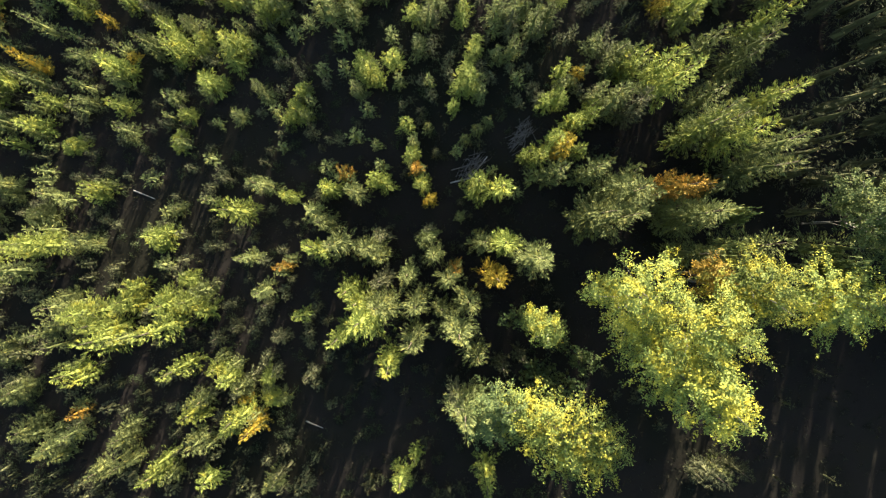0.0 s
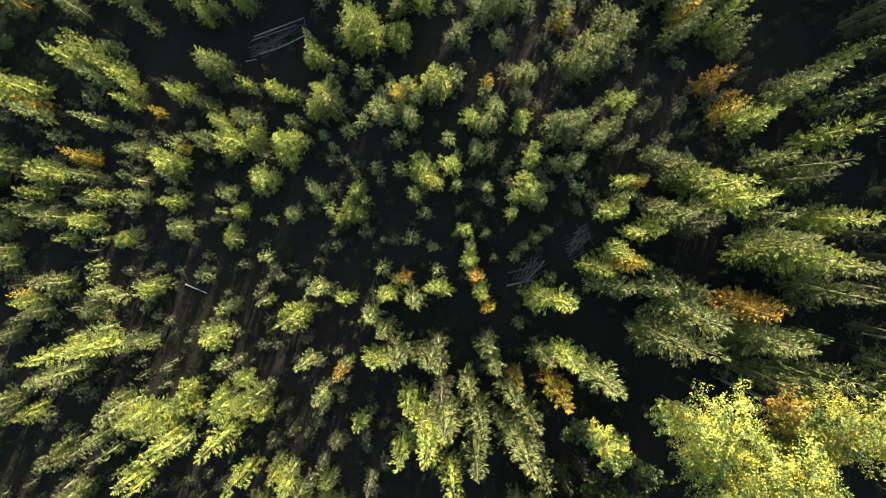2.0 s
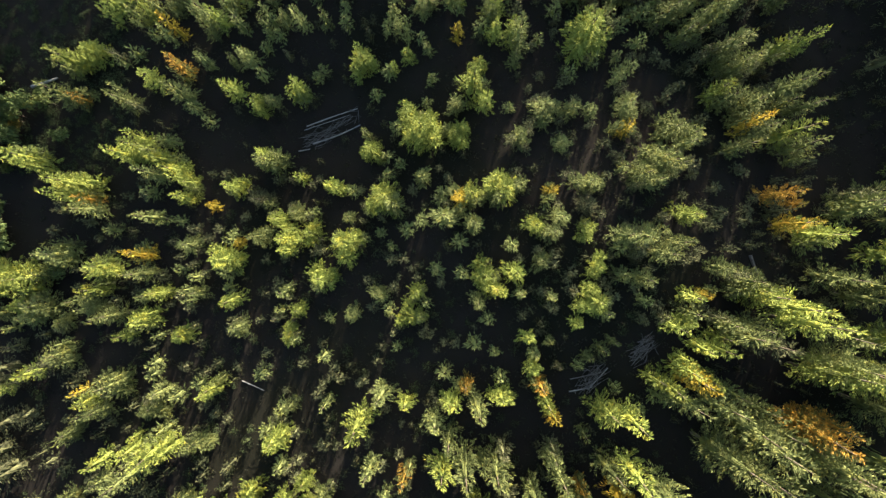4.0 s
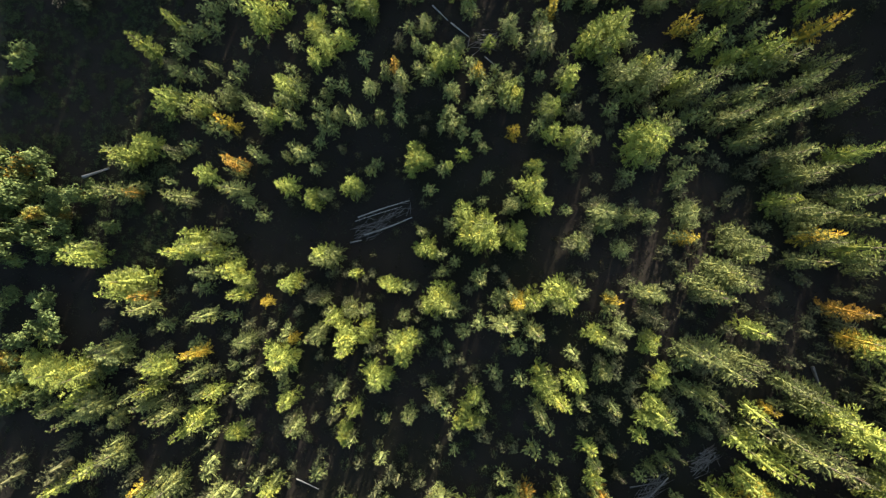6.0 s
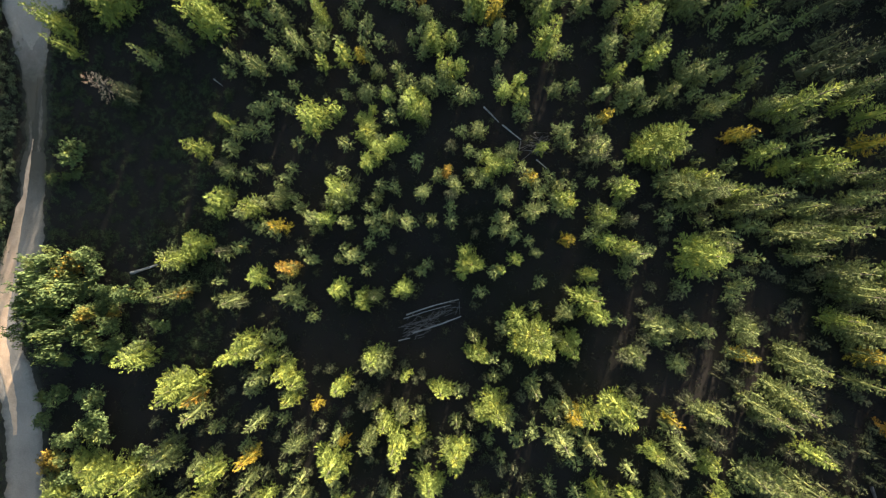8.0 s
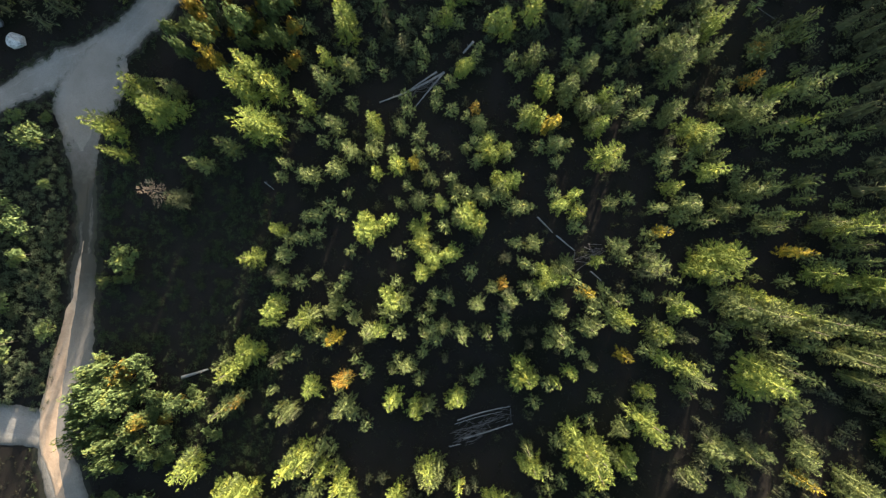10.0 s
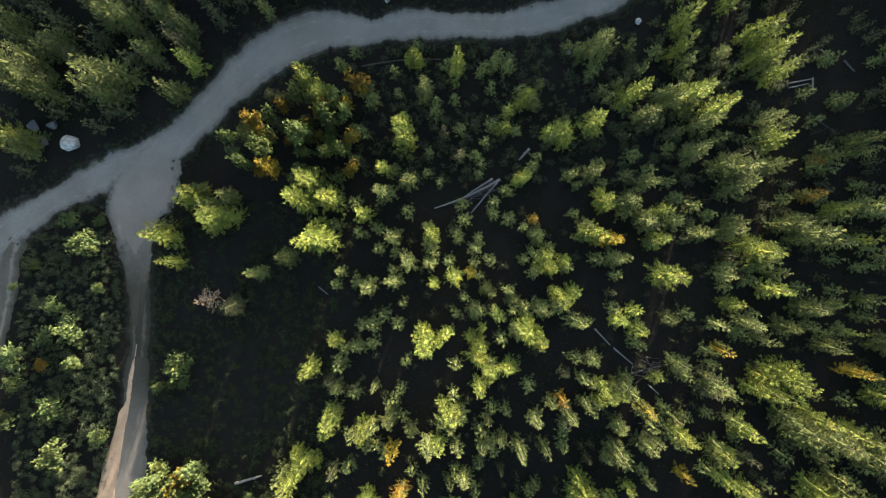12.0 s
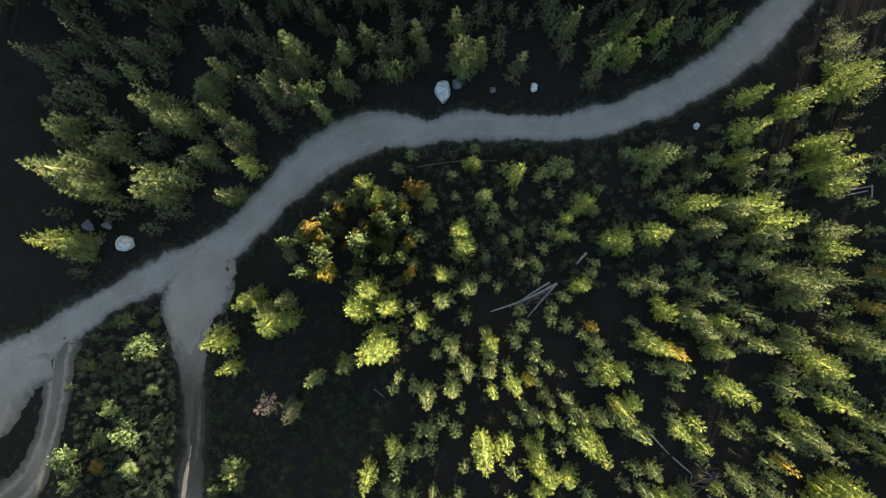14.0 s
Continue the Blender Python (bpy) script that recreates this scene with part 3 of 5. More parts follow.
thicket_shrubs(22, (-94, -83, 18, 42), (2.4, 3.9), (1.0, 1.9), 0.08)
# in the bend of the main road
thicket_shrubs(16, (-83, -66, 106, 115), (4.0, 6.2), (1.0, 1.7), 0.30)
thicket_shrubs(14, (-79, -62, 101, 111), (4.2, 6.8), (1.0, 1.7), 0.20)

# ---- the trees, stand by stand ----
# along the main road
spruce(-121.0, 135.7, 8.8, 1.36, "d")
spruce(-118.8, 118.9, 8.8, 1.52, "g")
spruce_clump(-116.8, 124.7, 8.8, 2.62, "g")
spruce(-113.7, 139.1, 8.8, 1.36, "d")
spruce_clump(-112.9, 119.3, 9.6, 2.23, "g")
spruce_clump(-109.9, 121.9, 6.9, 2.69, "g")
spruce(-107.5, 133.9, 6.1, 1.22, "g")
spruce(-106.6, 138.0, 5.3, 1.05, "g")
spruce(-105.8, 136.5, 8.8, 1.22, "d")
spruce_clump(-103.1, 128.4, 10.2, 2.76, "g")
spruce(-102.2, 141.1, 8.8, 1.22, "d")
spruce_clump(-100.8, 126.5, 7.5, 3.05, "g")
spruce_clump(-98.3, 126.0, 8.8, 2.20, "g")
spruce_clump(-96.6, 121.5, 6.6, 1.93, "g")
spruce_clump(-95.9, 131.7, 5.0, 3.15, "g")
spruce_clump(-95.3, 121.3, 6.4, 1.94, "g")
spruce(-93.9, 138.8, 8.8, 1.06, "d")
spruce_clump(-93.6, 127.2, 8.4, 1.89, "g")
spruce(-92.7, 134.4, 8.8, 1.52, "g")
spruce_clump(-89.5, 122.3, 9.2, 1.87, "d")
spruce(-89.4, 125.1, 8.6, 1.19, "g")
spruce(-88.8, 119.6, 8.5, 1.53, "y")
spruce(-88.3, 141.8, 8.8, 1.22, "d")
spruce(-86.1, 138.2, 8.8, 1.22, "d")
spruce_clump(-84.6, 131.9, 9.9, 2.04, "g")
spruce(-82.0, 137.9, 8.8, 1.37, "g")
spruce(-81.9, 130.2, 10.8, 1.15, "d")
spruce(-81.1, 134.2, 8.8, 1.37, "d")
spruce(-81.0, 136.4, 12.4, 1.44, "g")
shrub(-78.1, 130.4, 8.8, 2.26)
spruce(-77.6, 141.7, 8.8, 1.22, "d")
spruce(-77.2, 128.1, 8.8, 1.22, "g")
shrub(-74.8, 132.4, 7.8, 1.28)
spruce(-74.5, 137.2, 8.8, 1.14, "g")
spruce(-70.7, 139.6, 8.8, 1.37, "g")
shrub(-66.3, 133.6, 8.5, 1.45)
spruce(-65.7, 120.0, 4.6, 1.07, "g")
spruce(-62.9, 140.3, 8.8, 1.37, "g")
spruce(-62.1, 137.4, 8.8, 0.91, "d")
spruce(-57.2, 141.7, 8.8, 1.36, "g")
spruce(-56.0, 134.9, 8.8, 1.06, "g")
spruce_clump(-55.9, 136.6, 11.7, 2.51, "g")
spruce_clump(-54.0, 120.8, 6.8, 1.72, "y")
spruce_clump(-53.4, 137.8, 9.1, 2.05, "g")
spruce(-47.4, 118.7, 10.5, 1.39, "y")
spruce(-47.4, 136.0, 8.8, 1.05, "d")
spruce(-39.9, 141.7, 8.8, 1.35, "g")
spruce(-39.6, 119.4, 5.4, 1.03, "g")
spruce(-36.0, 133.9, 7.6, 1.35, "d")
spruce(-35.1, 136.9, 8.8, 1.34, "g")
spruce_clump(-32.0, 137.9, 8.7, 2.30, "y")
spruce(-31.5, 141.6, 8.8, 1.34, "g")
spruce(-26.8, 140.7, 8.8, 1.19, "y")
spruce_clump(-26.5, 122.1, 9.8, 2.53, "g")
spruce(-18.5, 140.7, 8.8, 1.03, "g")
spruce(-14.9, 121.4, 9.8, 1.21, "y")
spruce(-14.0, 125.6, 10.1, 1.76, "y")
spruce(-13.7, 119.4, 7.9, 0.99, "g")
spruce(-13.3, 131.1, 9.0, 1.47, "y")
spruce(-7.2, 122.1, 3.6, 1.22, "g")
spruce_clump(-6.7, 129.9, 10.0, 2.23, "y")
spruce_clump(-3.1, 123.9, 9.7, 2.23, "y")
spruce_clump(-2.0, 120.5, 10.4, 2.47, "y")
spruce_clump(0.5, 133.8, 9.5, 3.57, "y")
spruce_clump(0.7, 139.3, 5.4, 2.64, "g")

# north stand
spruce(-115.6, 107.2, 13.1, 2.06, "y")
spruce(-115.1, 117.8, 13.6, 2.21, "g")
spruce_clump(-114.7, 115.3, 8.8, 2.03, "g")
spruce_clump(-114.6, 106.4, 8.7, 2.26, "g")
spruce_clump(-111.9, 115.4, 9.6, 2.97, "g")
spruce(-103.3, 114.3, 10.2, 1.67, "g")
spruce_clump(-101.3, 116.8, 11.2, 3.82, "g")
spruce_clump(-91.3, 114.8, 9.2, 1.87, "g")
spruce_clump(-88.0, 98.9, 8.0, 2.37, "y")
spruce_clump(-84.2, 95.6, 8.9, 3.28, "y")
spruce_clump(-82.6, 98.7, 7.2, 1.72, "g")
spruce(-82.3, 105.7, 5.0, 1.06, "g")
spruce_clump(-80.7, 109.3, 5.0, 1.77, "g")
shrub(-78.9, 103.2, 10.2, 1.42)
shrub(-77.7, 110.3, 8.8, 1.99, "o")
shrub(-76.9, 106.5, 9.6, 2.23)
spruce(-76.5, 115.0, 5.0, 1.24, "d")
spruce_clump(-76.1, 103.7, 10.1, 1.10, "o")
spruce(-75.1, 110.1, 5.0, 1.24, "d")
spruce(-74.6, 114.0, 5.0, 1.24, "d")
spruce(-72.0, 103.5, 5.0, 1.06, "g")
spruce(-71.6, 98.7, 12.4, 1.59, "y")
spruce(-70.9, 117.0, 10.8, 1.48, "y")
shrub(-70.7, 107.4, 9.8, 2.22)
spruce(-70.6, 110.8, 5.0, 1.06, "d")
spruce(-70.1, 97.8, 13.3, 1.57, "y")
spruce(-68.9, 101.0, 12.5, 2.07, "y")
spruce_clump(-68.3, 115.1, 8.1, 2.08, "y")
shrub(-68.2, 111.9, 7.7, 1.65)
shrub(-67.6, 105.5, 7.2, 1.38)
spruce(-66.3, 98.3, 11.2, 1.94, "y")
shrub(-66.0, 110.3, 7.1, 2.03)
shrub(-65.2, 105.6, 8.0, 1.36)
spruce(-64.7, 113.8, 5.0, 0.94, "o")
shrub(-63.8, 111.5, 8.3, 1.36)
shrub(-62.8, 116.6, 6.7, 1.85, "o")
spruce(-61.4, 96.3, 9.5, 1.32, "y")
spruce(-58.4, 103.5, 8.5, 1.09, "y")
spruce(-58.1, 99.5, 10.7, 1.30, "g")
spruce_clump(-55.6, 110.2, 9.5, 2.03, "y")
spruce(-55.2, 107.4, 10.4, 1.80, "y")
spruce(-54.5, 101.6, 9.9, 0.74, "g")
spruce(-52.3, 115.2, 9.3, 1.00, "g")
spruce(-49.4, 108.7, 7.6, 0.85, "d")
spruce(-46.8, 105.4, 7.2, 0.85, "d")
spruce(-40.0, 109.8, 6.0, 1.20, "y")
spruce(-39.5, 112.5, 5.7, 1.03, "y")
spruce(-39.5, 100.3, 4.2, 1.04, "g")
spruce_clump(-37.2, 102.5, 6.2, 1.70, "y")
spruce_clump(-36.8, 114.7, 5.1, 1.93, "y")
spruce(-35.9, 114.0, 4.8, 1.22, "g")
spruce(-35.4, 95.9, 5.5, 0.68, "r")
spruce_clump(-31.4, 109.5, 6.2, 2.64, "y")
spruce(-30.1, 102.7, 7.2, 0.84, "g")
spruce(-27.6, 103.1, 9.5, 1.22, "g")
spruce(-27.2, 110.4, 10.2, 1.77, "y")
spruce_clump(-25.4, 99.0, 7.4, 1.84, "y")
spruce_clump(-21.5, 98.9, 8.5, 1.81, "g")
spruce_clump(-21.1, 115.0, 10.5, 2.12, "y")
spruce_clump(-19.8, 111.5, 9.1, 1.99, "g")
spruce(-19.3, 101.7, 8.8, 1.13, "g")
spruce_clump(-19.1, 96.1, 7.3, 2.01, "g")
spruce(-16.8, 114.8, 9.6, 0.97, "g")
spruce(-16.8, 97.5, 6.6, 1.16, "y")
spruce(-15.7, 113.8, 8.9, 1.47, "g")
spruce(-15.2, 95.8, 6.5, 1.49, "g")
spruce_clump(-12.7, 114.7, 9.8, 2.68, "y")
spruce(-12.3, 106.3, 8.3, 1.47, "g")
spruce(-11.4, 110.6, 9.8, 1.60, "g")
spruce(-9.7, 111.9, 11.1, 1.96, "y")
spruce_clump(-6.4, 103.7, 10.5, 3.05, "g")
spruce(-6.3, 101.0, 9.7, 1.59, "g")
spruce(-1.4, 104.0, 8.8, 1.21, "g")
spruce(-1.4, 111.2, 7.5, 1.48, "g")
spruce_clump(-0.6, 108.2, 8.3, 1.80, "y")
spruce(-0.4, 117.9, 8.4, 1.47, "y")
spruce_clump(1.7, 95.8, 7.0, 2.27, "g")
spruce_clump(5.1, 100.2, 6.0, 1.43, "r")
spruce_clump(6.7, 105.2, 3.5, 1.33, "r")
spruce(7.6, 105.4, 4.9, 1.46, "g")
spruce_clump(8.2, 97.7, 7.1, 1.72, "y")
spruce_clump(11.4, 107.7, 8.5, 1.85, "g")
spruce(11.7, 98.6, 9.8, 1.63, "g")

# the young plantation
shrub(-117.2, 83.9, 2.0, 0.79)
shrub(-113.9, 87.6, 2.4, 0.98)
shrub(-112.3, 76.1, 2.4, 1.57)
shrub(-109.8, 80.9, 4.0, 1.73)
shrub(-108.3, 94.8, 2.4, 1.57)
shrub(-107.2, 77.3, 4.9, 2.84)
shrub(-103.9, 83.8, 2.4, 1.18)
shrub(-103.9, 94.9, 2.4, 1.18)
shrub(-103.5, 91.0, 5.9, 2.81)
spruce_clump(-92.5, 92.9, 9.5, 2.32, "y")
spruce(-90.4, 88.4, 8.4, 1.02, "y")
spruce(-85.1, 82.9, 7.5, 1.7, "w")
spruce_clump(-81.3, 82.0, 6.8, 1.72, "d")
spruce(-77.5, 86.8, 8.3, 1.02, "g")
spruce(-72.9, 89.3, 10.1, 0.99, "g")
spruce_clump(-67.8, 92.4, 14.4, 3.00, "y")
spruce(-65.4, 77.1, 6.9, 1.19, "y")
spruce(-64.7, 87.4, 6.1, 0.69, "g")
spruce(-60.2, 85.5, 10.0, 0.82, "g")
spruce(-56.8, 93.0, 9.8, 1.31, "g")
spruce(-56.4, 86.2, 8.2, 1.33, "g")
spruce(-54.3, 89.3, 7.9, 1.42, "g")
spruce_clump(-51.2, 77.3, 10.3, 2.65, "y")
spruce_clump(-51.1, 93.6, 8.3, 1.85, "y")
spruce(-51.0, 89.0, 7.5, 1.17, "g")
spruce(-50.4, 85.9, 6.9, 0.84, "y")
spruce(-48.0, 78.6, 7.7, 0.99, "y")
spruce(-47.3, 87.0, 7.5, 1.41, "y")
spruce(-44.7, 87.7, 4.2, 1.00, "o")
spruce(-44.1, 81.8, 2.2, 1.24, "g")
spruce(-43.9, 91.0, 3.4, 0.52, "d")
spruce_clump(-43.7, 77.2, 2.6, 1.94, "y")
spruce_clump(-43.6, 75.2, 4.9, 2.26, "y")
spruce(-42.9, 79.2, 2.2, 0.80, "y")
spruce(-42.5, 85.4, 2.2, 1.06, "g")
spruce(-41.7, 84.7, 4.5, 0.85, "g")
spruce(-40.6, 81.4, 3.2, 1.12, "y")
spruce(-38.3, 83.8, 3.3, 1.22, "g")
spruce(-36.8, 89.9, 4.3, 0.86, "g")
spruce_clump(-36.5, 79.3, 7.1, 2.55, "y")
spruce_clump(-34.9, 78.0, 8.4, 1.78, "y")
spruce_clump(-34.8, 93.5, 4.5, 1.72, "g")
spruce(-34.5, 82.8, 4.9, 1.35, "g")
spruce_clump(-33.7, 89.3, 6.9, 2.30, "y")
spruce_clump(-31.7, 84.5, 8.3, 1.97, "y")
spruce(-30.9, 89.8, 5.0, 1.19, "y")
spruce(-29.7, 84.9, 5.0, 1.34, "y")
spruce(-28.7, 80.5, 6.4, 1.14, "g")
spruce_clump(-27.6, 94.2, 9.1, 2.24, "y")
spruce(-26.8, 75.5, 5.4, 1.32, "g")
spruce_clump(-24.5, 93.4, 8.9, 1.07, "o")
spruce(-24.1, 85.2, 4.5, 0.68, "d")
spruce(-23.7, 90.3, 6.8, 1.31, "g")
spruce(-23.0, 81.1, 5.7, 1.15, "y")
spruce(-21.8, 90.3, 5.0, 0.84, "g")
spruce(-20.8, 82.7, 5.8, 1.07, "y")
spruce(-20.7, 80.2, 6.9, 1.30, "y")
spruce_clump(-17.3, 92.9, 6.7, 1.83, "y")
spruce(-17.2, 87.9, 11.7, 1.90, "y")
spruce(-15.6, 81.5, 4.8, 1.16, "g")
spruce(-14.6, 75.0, 5.6, 1.47, "g")
spruce(-11.4, 94.2, 7.9, 1.30, "g")
spruce(-8.8, 81.0, 6.1, 1.14, "g")
spruce_clump(-8.7, 77.3, 6.6, 1.29, "o")
spruce(-7.8, 88.2, 6.5, 1.14, "g")
spruce(-7.1, 90.8, 5.0, 1.01, "d")
spruce_clump(-6.9, 94.8, 7.9, 1.98, "g")
spruce(-6.9, 83.9, 6.0, 1.23, "y")
spruce(-4.8, 81.4, 7.8, 1.43, "g")
spruce_clump(-2.8, 91.5, 8.5, 3.10, "y")
spruce(-2.7, 79.0, 7.0, 1.12, "g")
spruce(-1.4, 86.4, 8.4, 1.43, "y")
spruce(0.0, 88.4, 6.1, 1.06, "g")
spruce(0.8, 80.7, 6.5, 1.46, "g")
spruce_clump(3.8, 94.2, 10.2, 2.60, "g")
spruce_clump(4.3, 83.6, 7.8, 2.21, "g")
spruce(6.5, 78.3, 7.3, 1.38, "g")
spruce(7.6, 93.0, 7.2, 0.91, "g")
spruce(7.9, 78.8, 5.0, 0.78, "g")
spruce(10.2, 80.0, 5.0, 0.85, "y")
spruce(11.9, 82.4, 6.1, 0.50, "g")
spruce(12.1, 85.1, 6.1, 0.56, "g")
spruce(12.1, 93.6, 7.2, 0.77, "y")
spruce_clump(14.4, 78.9, 7.7, 1.82, "g")
spruce(16.1, 77.6, 9.6, 1.58, "g")
spruce(16.3, 78.0, 13.0, 1.75, "y")
spruce(17.6, 75.5, 7.7, 1.35, "g")
spruce(20.0, 79.4, 10.2, 1.70, "g")
spruce(24.2, 78.7, 8.9, 0.99, "y")
spruce_clump(26.6, 80.9, 8.3, 1.86, "g")
spruce(27.6, 77.3, 9.5, 1.64, "y")

# middle of the slope
shrub(-117.7, 62.7, 2.9, 1.75)
shrub(-116.9, 68.9, 2.9, 2.14)
shrub(-116.6, 72.3, 3.0, 2.92)
shrub(-112.4, 71.7, 2.4, 1.37, "o")
shrub(-110.2, 65.2, 4.9, 2.65)
shrub(-108.4, 58.8, 5.3, 2.63)
shrub(-107.6, 72.0, 2.9, 1.17)
shrub(-105.9, 72.7, 5.2, 1.41)
shrub(-102.5, 61.2, 2.7, 2.14)
shrub(-93.2, 68.6, 2.2, 1.17)
shrub(-91.5, 69.0, 1.9, 0.98)
shrub(-91.5, 71.7, 2.2, 1.37)
shrub(-89.5, 72.3, 4.3, 2.37)
shrub(-89.3, 69.5, 1.9, 1.17)
spruce_clump(-71.6, 56.1, 9.8, 2.33, "y")
spruce_clump(-70.0, 58.1, 4.4, 2.69, "y")
spruce(-68.9, 72.7, 9.3, 1.48, "y")
spruce(-66.1, 70.6, 4.3, 1.22, "d")
spruce_clump(-65.7, 64.9, 7.5, 2.22, "y")
spruce(-65.2, 69.5, 4.4, 1.22, "g")
spruce(-65.1, 57.3, 5.3, 0.85, "d")
spruce_clump(-60.4, 63.6, 8.0, 2.29, "y")
spruce(-59.1, 70.1, 5.2, 0.77, "g")
spruce_clump(-56.7, 65.4, 5.7, 1.88, "g")
spruce(-56.2, 61.0, 8.2, 1.02, "o")
spruce(-53.5, 63.9, 4.5, 1.12, "g")
spruce(-51.6, 56.1, 6.6, 0.83, "g")
spruce(-51.1, 60.9, 4.5, 0.95, "g")
spruce(-50.9, 62.2, 9.5, 1.12, "g")
spruce(-49.3, 62.3, 7.8, 1.31, "y")
spruce(-47.7, 56.2, 5.8, 0.85, "g")
spruce_clump(-47.5, 66.3, 7.1, 2.57, "y")
spruce(-46.5, 61.6, 7.0, 1.08, "g")
spruce(-45.4, 56.6, 6.1, 1.34, "g")
spruce(-43.4, 70.8, 7.1, 1.31, "y")
spruce(-42.8, 62.0, 5.7, 0.93, "g")
spruce(-41.9, 65.8, 4.3, 1.03, "g")
spruce_clump(-41.6, 73.0, 4.8, 2.07, "y")
spruce(-39.8, 62.6, 4.6, 1.19, "g")
spruce(-39.6, 57.6, 3.9, 0.60, "d")
spruce(-38.9, 73.7, 5.6, 1.50, "y")
spruce(-37.1, 61.9, 8.3, 1.30, "g")
spruce(-35.0, 66.4, 6.3, 1.15, "g")
spruce(-33.7, 62.2, 7.0, 0.98, "g")
spruce(-32.8, 68.7, 5.5, 1.00, "g")
spruce(-31.4, 69.5, 6.3, 0.82, "r")
spruce(-30.7, 73.2, 4.5, 0.92, "d")
spruce_clump(-30.3, 67.0, 7.1, 1.80, "g")
spruce(-28.1, 72.5, 5.0, 1.00, "g")
spruce_clump(-27.9, 56.1, 7.9, 2.53, "y")
spruce(-27.7, 69.1, 5.0, 1.00, "g")
spruce(-27.1, 60.2, 3.9, 0.68, "d")
spruce_clump(-24.7, 70.3, 5.6, 2.37, "y")
spruce(-23.2, 62.7, 6.5, 1.05, "g")
spruce(-23.0, 65.9, 5.4, 1.31, "g")
spruce(-22.7, 60.7, 5.0, 0.99, "g")
spruce(-22.7, 70.2, 5.0, 1.07, "y")
spruce_clump(-22.3, 72.0, 5.4, 2.00, "g")
spruce(-21.1, 56.6, 5.4, 1.07, "y")
spruce(-19.2, 63.3, 6.2, 1.46, "g")
spruce_clump(-19.1, 68.5, 6.2, 1.29, "o")
spruce(-18.2, 57.4, 4.2, 0.83, "g")
spruce(-18.1, 63.9, 5.6, 1.14, "g")
spruce(-17.5, 72.9, 3.8, 1.00, "y")
spruce(-15.2, 67.4, 5.0, 1.14, "g")
spruce_clump(-14.5, 64.8, 7.9, 1.92, "y")
spruce(-14.1, 59.4, 5.6, 1.01, "o")
spruce_clump(-10.1, 72.4, 8.1, 2.45, "g")
spruce_clump(-8.7, 62.8, 6.5, 2.29, "y")
spruce(-8.6, 59.1, 6.4, 1.27, "y")
spruce_clump(-6.3, 66.8, 8.9, 1.88, "y")
spruce(-6.2, 58.0, 8.4, 1.38, "y")
spruce(-5.8, 62.3, 6.1, 1.03, "d")
spruce(-5.5, 57.3, 10.9, 1.47, "g")
spruce_clump(-2.8, 72.1, 8.4, 2.43, "y")
spruce_clump(-0.3, 73.6, 9.8, 3.06, "y")
spruce_clump(1.6, 67.3, 8.6, 2.74, "g")
spruce_clump(3.4, 57.3, 11.2, 3.36, "y")
spruce_clump(3.9, 68.2, 8.4, 1.89, "y")
spruce_clump(4.0, 66.3, 11.3, 2.86, "g")
spruce_clump(6.0, 59.2, 9.4, 2.01, "g")
spruce_clump(8.6, 66.5, 7.8, 2.24, "y")
spruce_clump(9.7, 64.3, 9.9, 2.01, "g")
spruce(9.7, 74.6, 7.0, 0.92, "o")
spruce(11.3, 74.7, 6.1, 0.80, "o")
spruce(11.3, 65.0, 11.1, 1.52, "g")
spruce(12.7, 71.3, 8.3, 1.48, "y")
spruce(14.9, 60.6, 10.2, 1.65, "g")
spruce(16.4, 57.3, 7.8, 1.17, "g")
spruce(16.5, 61.1, 9.3, 1.09, "g")
spruce_clump(16.8, 70.3, 4.8, 1.86, "y")
spruce(17.5, 63.7, 8.3, 1.05, "g")
spruce(18.2, 57.6, 7.2, 0.59, "g")
spruce(18.2, 59.4, 8.3, 0.65, "g")
spruce(18.6, 62.7, 6.1, 1.01, "g")
spruce(19.2, 59.8, 6.1, 0.74, "g")
spruce(19.5, 58.4, 5.0, 0.54, "g")
spruce(20.0, 73.5, 7.2, 0.81, "g")
spruce_clump(20.6, 69.8, 9.4, 2.75, "y")
spruce(20.8, 60.8, 10.4, 1.26, "g")
spruce(21.9, 68.4, 10.4, 1.53, "g")
spruce(22.0, 63.5, 8.3, 0.66, "d")
spruce(22.7, 61.3, 9.3, 0.77, "g")
spruce(24.7, 65.0, 8.8, 1.43, "g")
spruce(25.2, 62.9, 6.1, 0.74, "g")
spruce(26.9, 66.1, 6.1, 0.87, "g")
spruce_clump(27.0, 73.0, 9.8, 1.15, "o")
spruce_clump(27.7, 67.8, 8.0, 1.75, "g")
spruce(29.2, 55.2, 8.3, 1.02, "y")
spruce_clump(29.7, 62.9, 8.5, 2.01, "g")
spruce(31.2, 55.3, 9.3, 1.12, "y")
spruce(32.4, 64.7, 7.2, 0.79, "g")

# round the hollow
shrub(-93.8, 49.7, 2.9, 3.08)
shrub(-90.6, 42.9, 6.7, 2.36)
shrub(-89.8, 50.6, 1.3, 2.74)
shrub(-89.6, 45.8, 4.7, 2.81)
shrub(-85.3, 46.9, 1.6, 1.75)
shrub(-84.4, 35.0, 2.9, 1.90)
shrub(-79.9, 50.9, 5.1, 2.31)
spruce_clump(-77.8, 41.3, 9.2, 2.53, "y")
spruce(-72.3, 50.6, 10.7, 1.43, "g")
spruce_clump(-71.9, 37.7, 7.6, 2.38, "y")
spruce(-71.7, 36.2, 9.8, 0.96, "y")
spruce_clump(-71.1, 51.0, 6.0, 1.69, "r")
spruce_clump(-70.1, 37.2, 10.6, 2.62, "y")
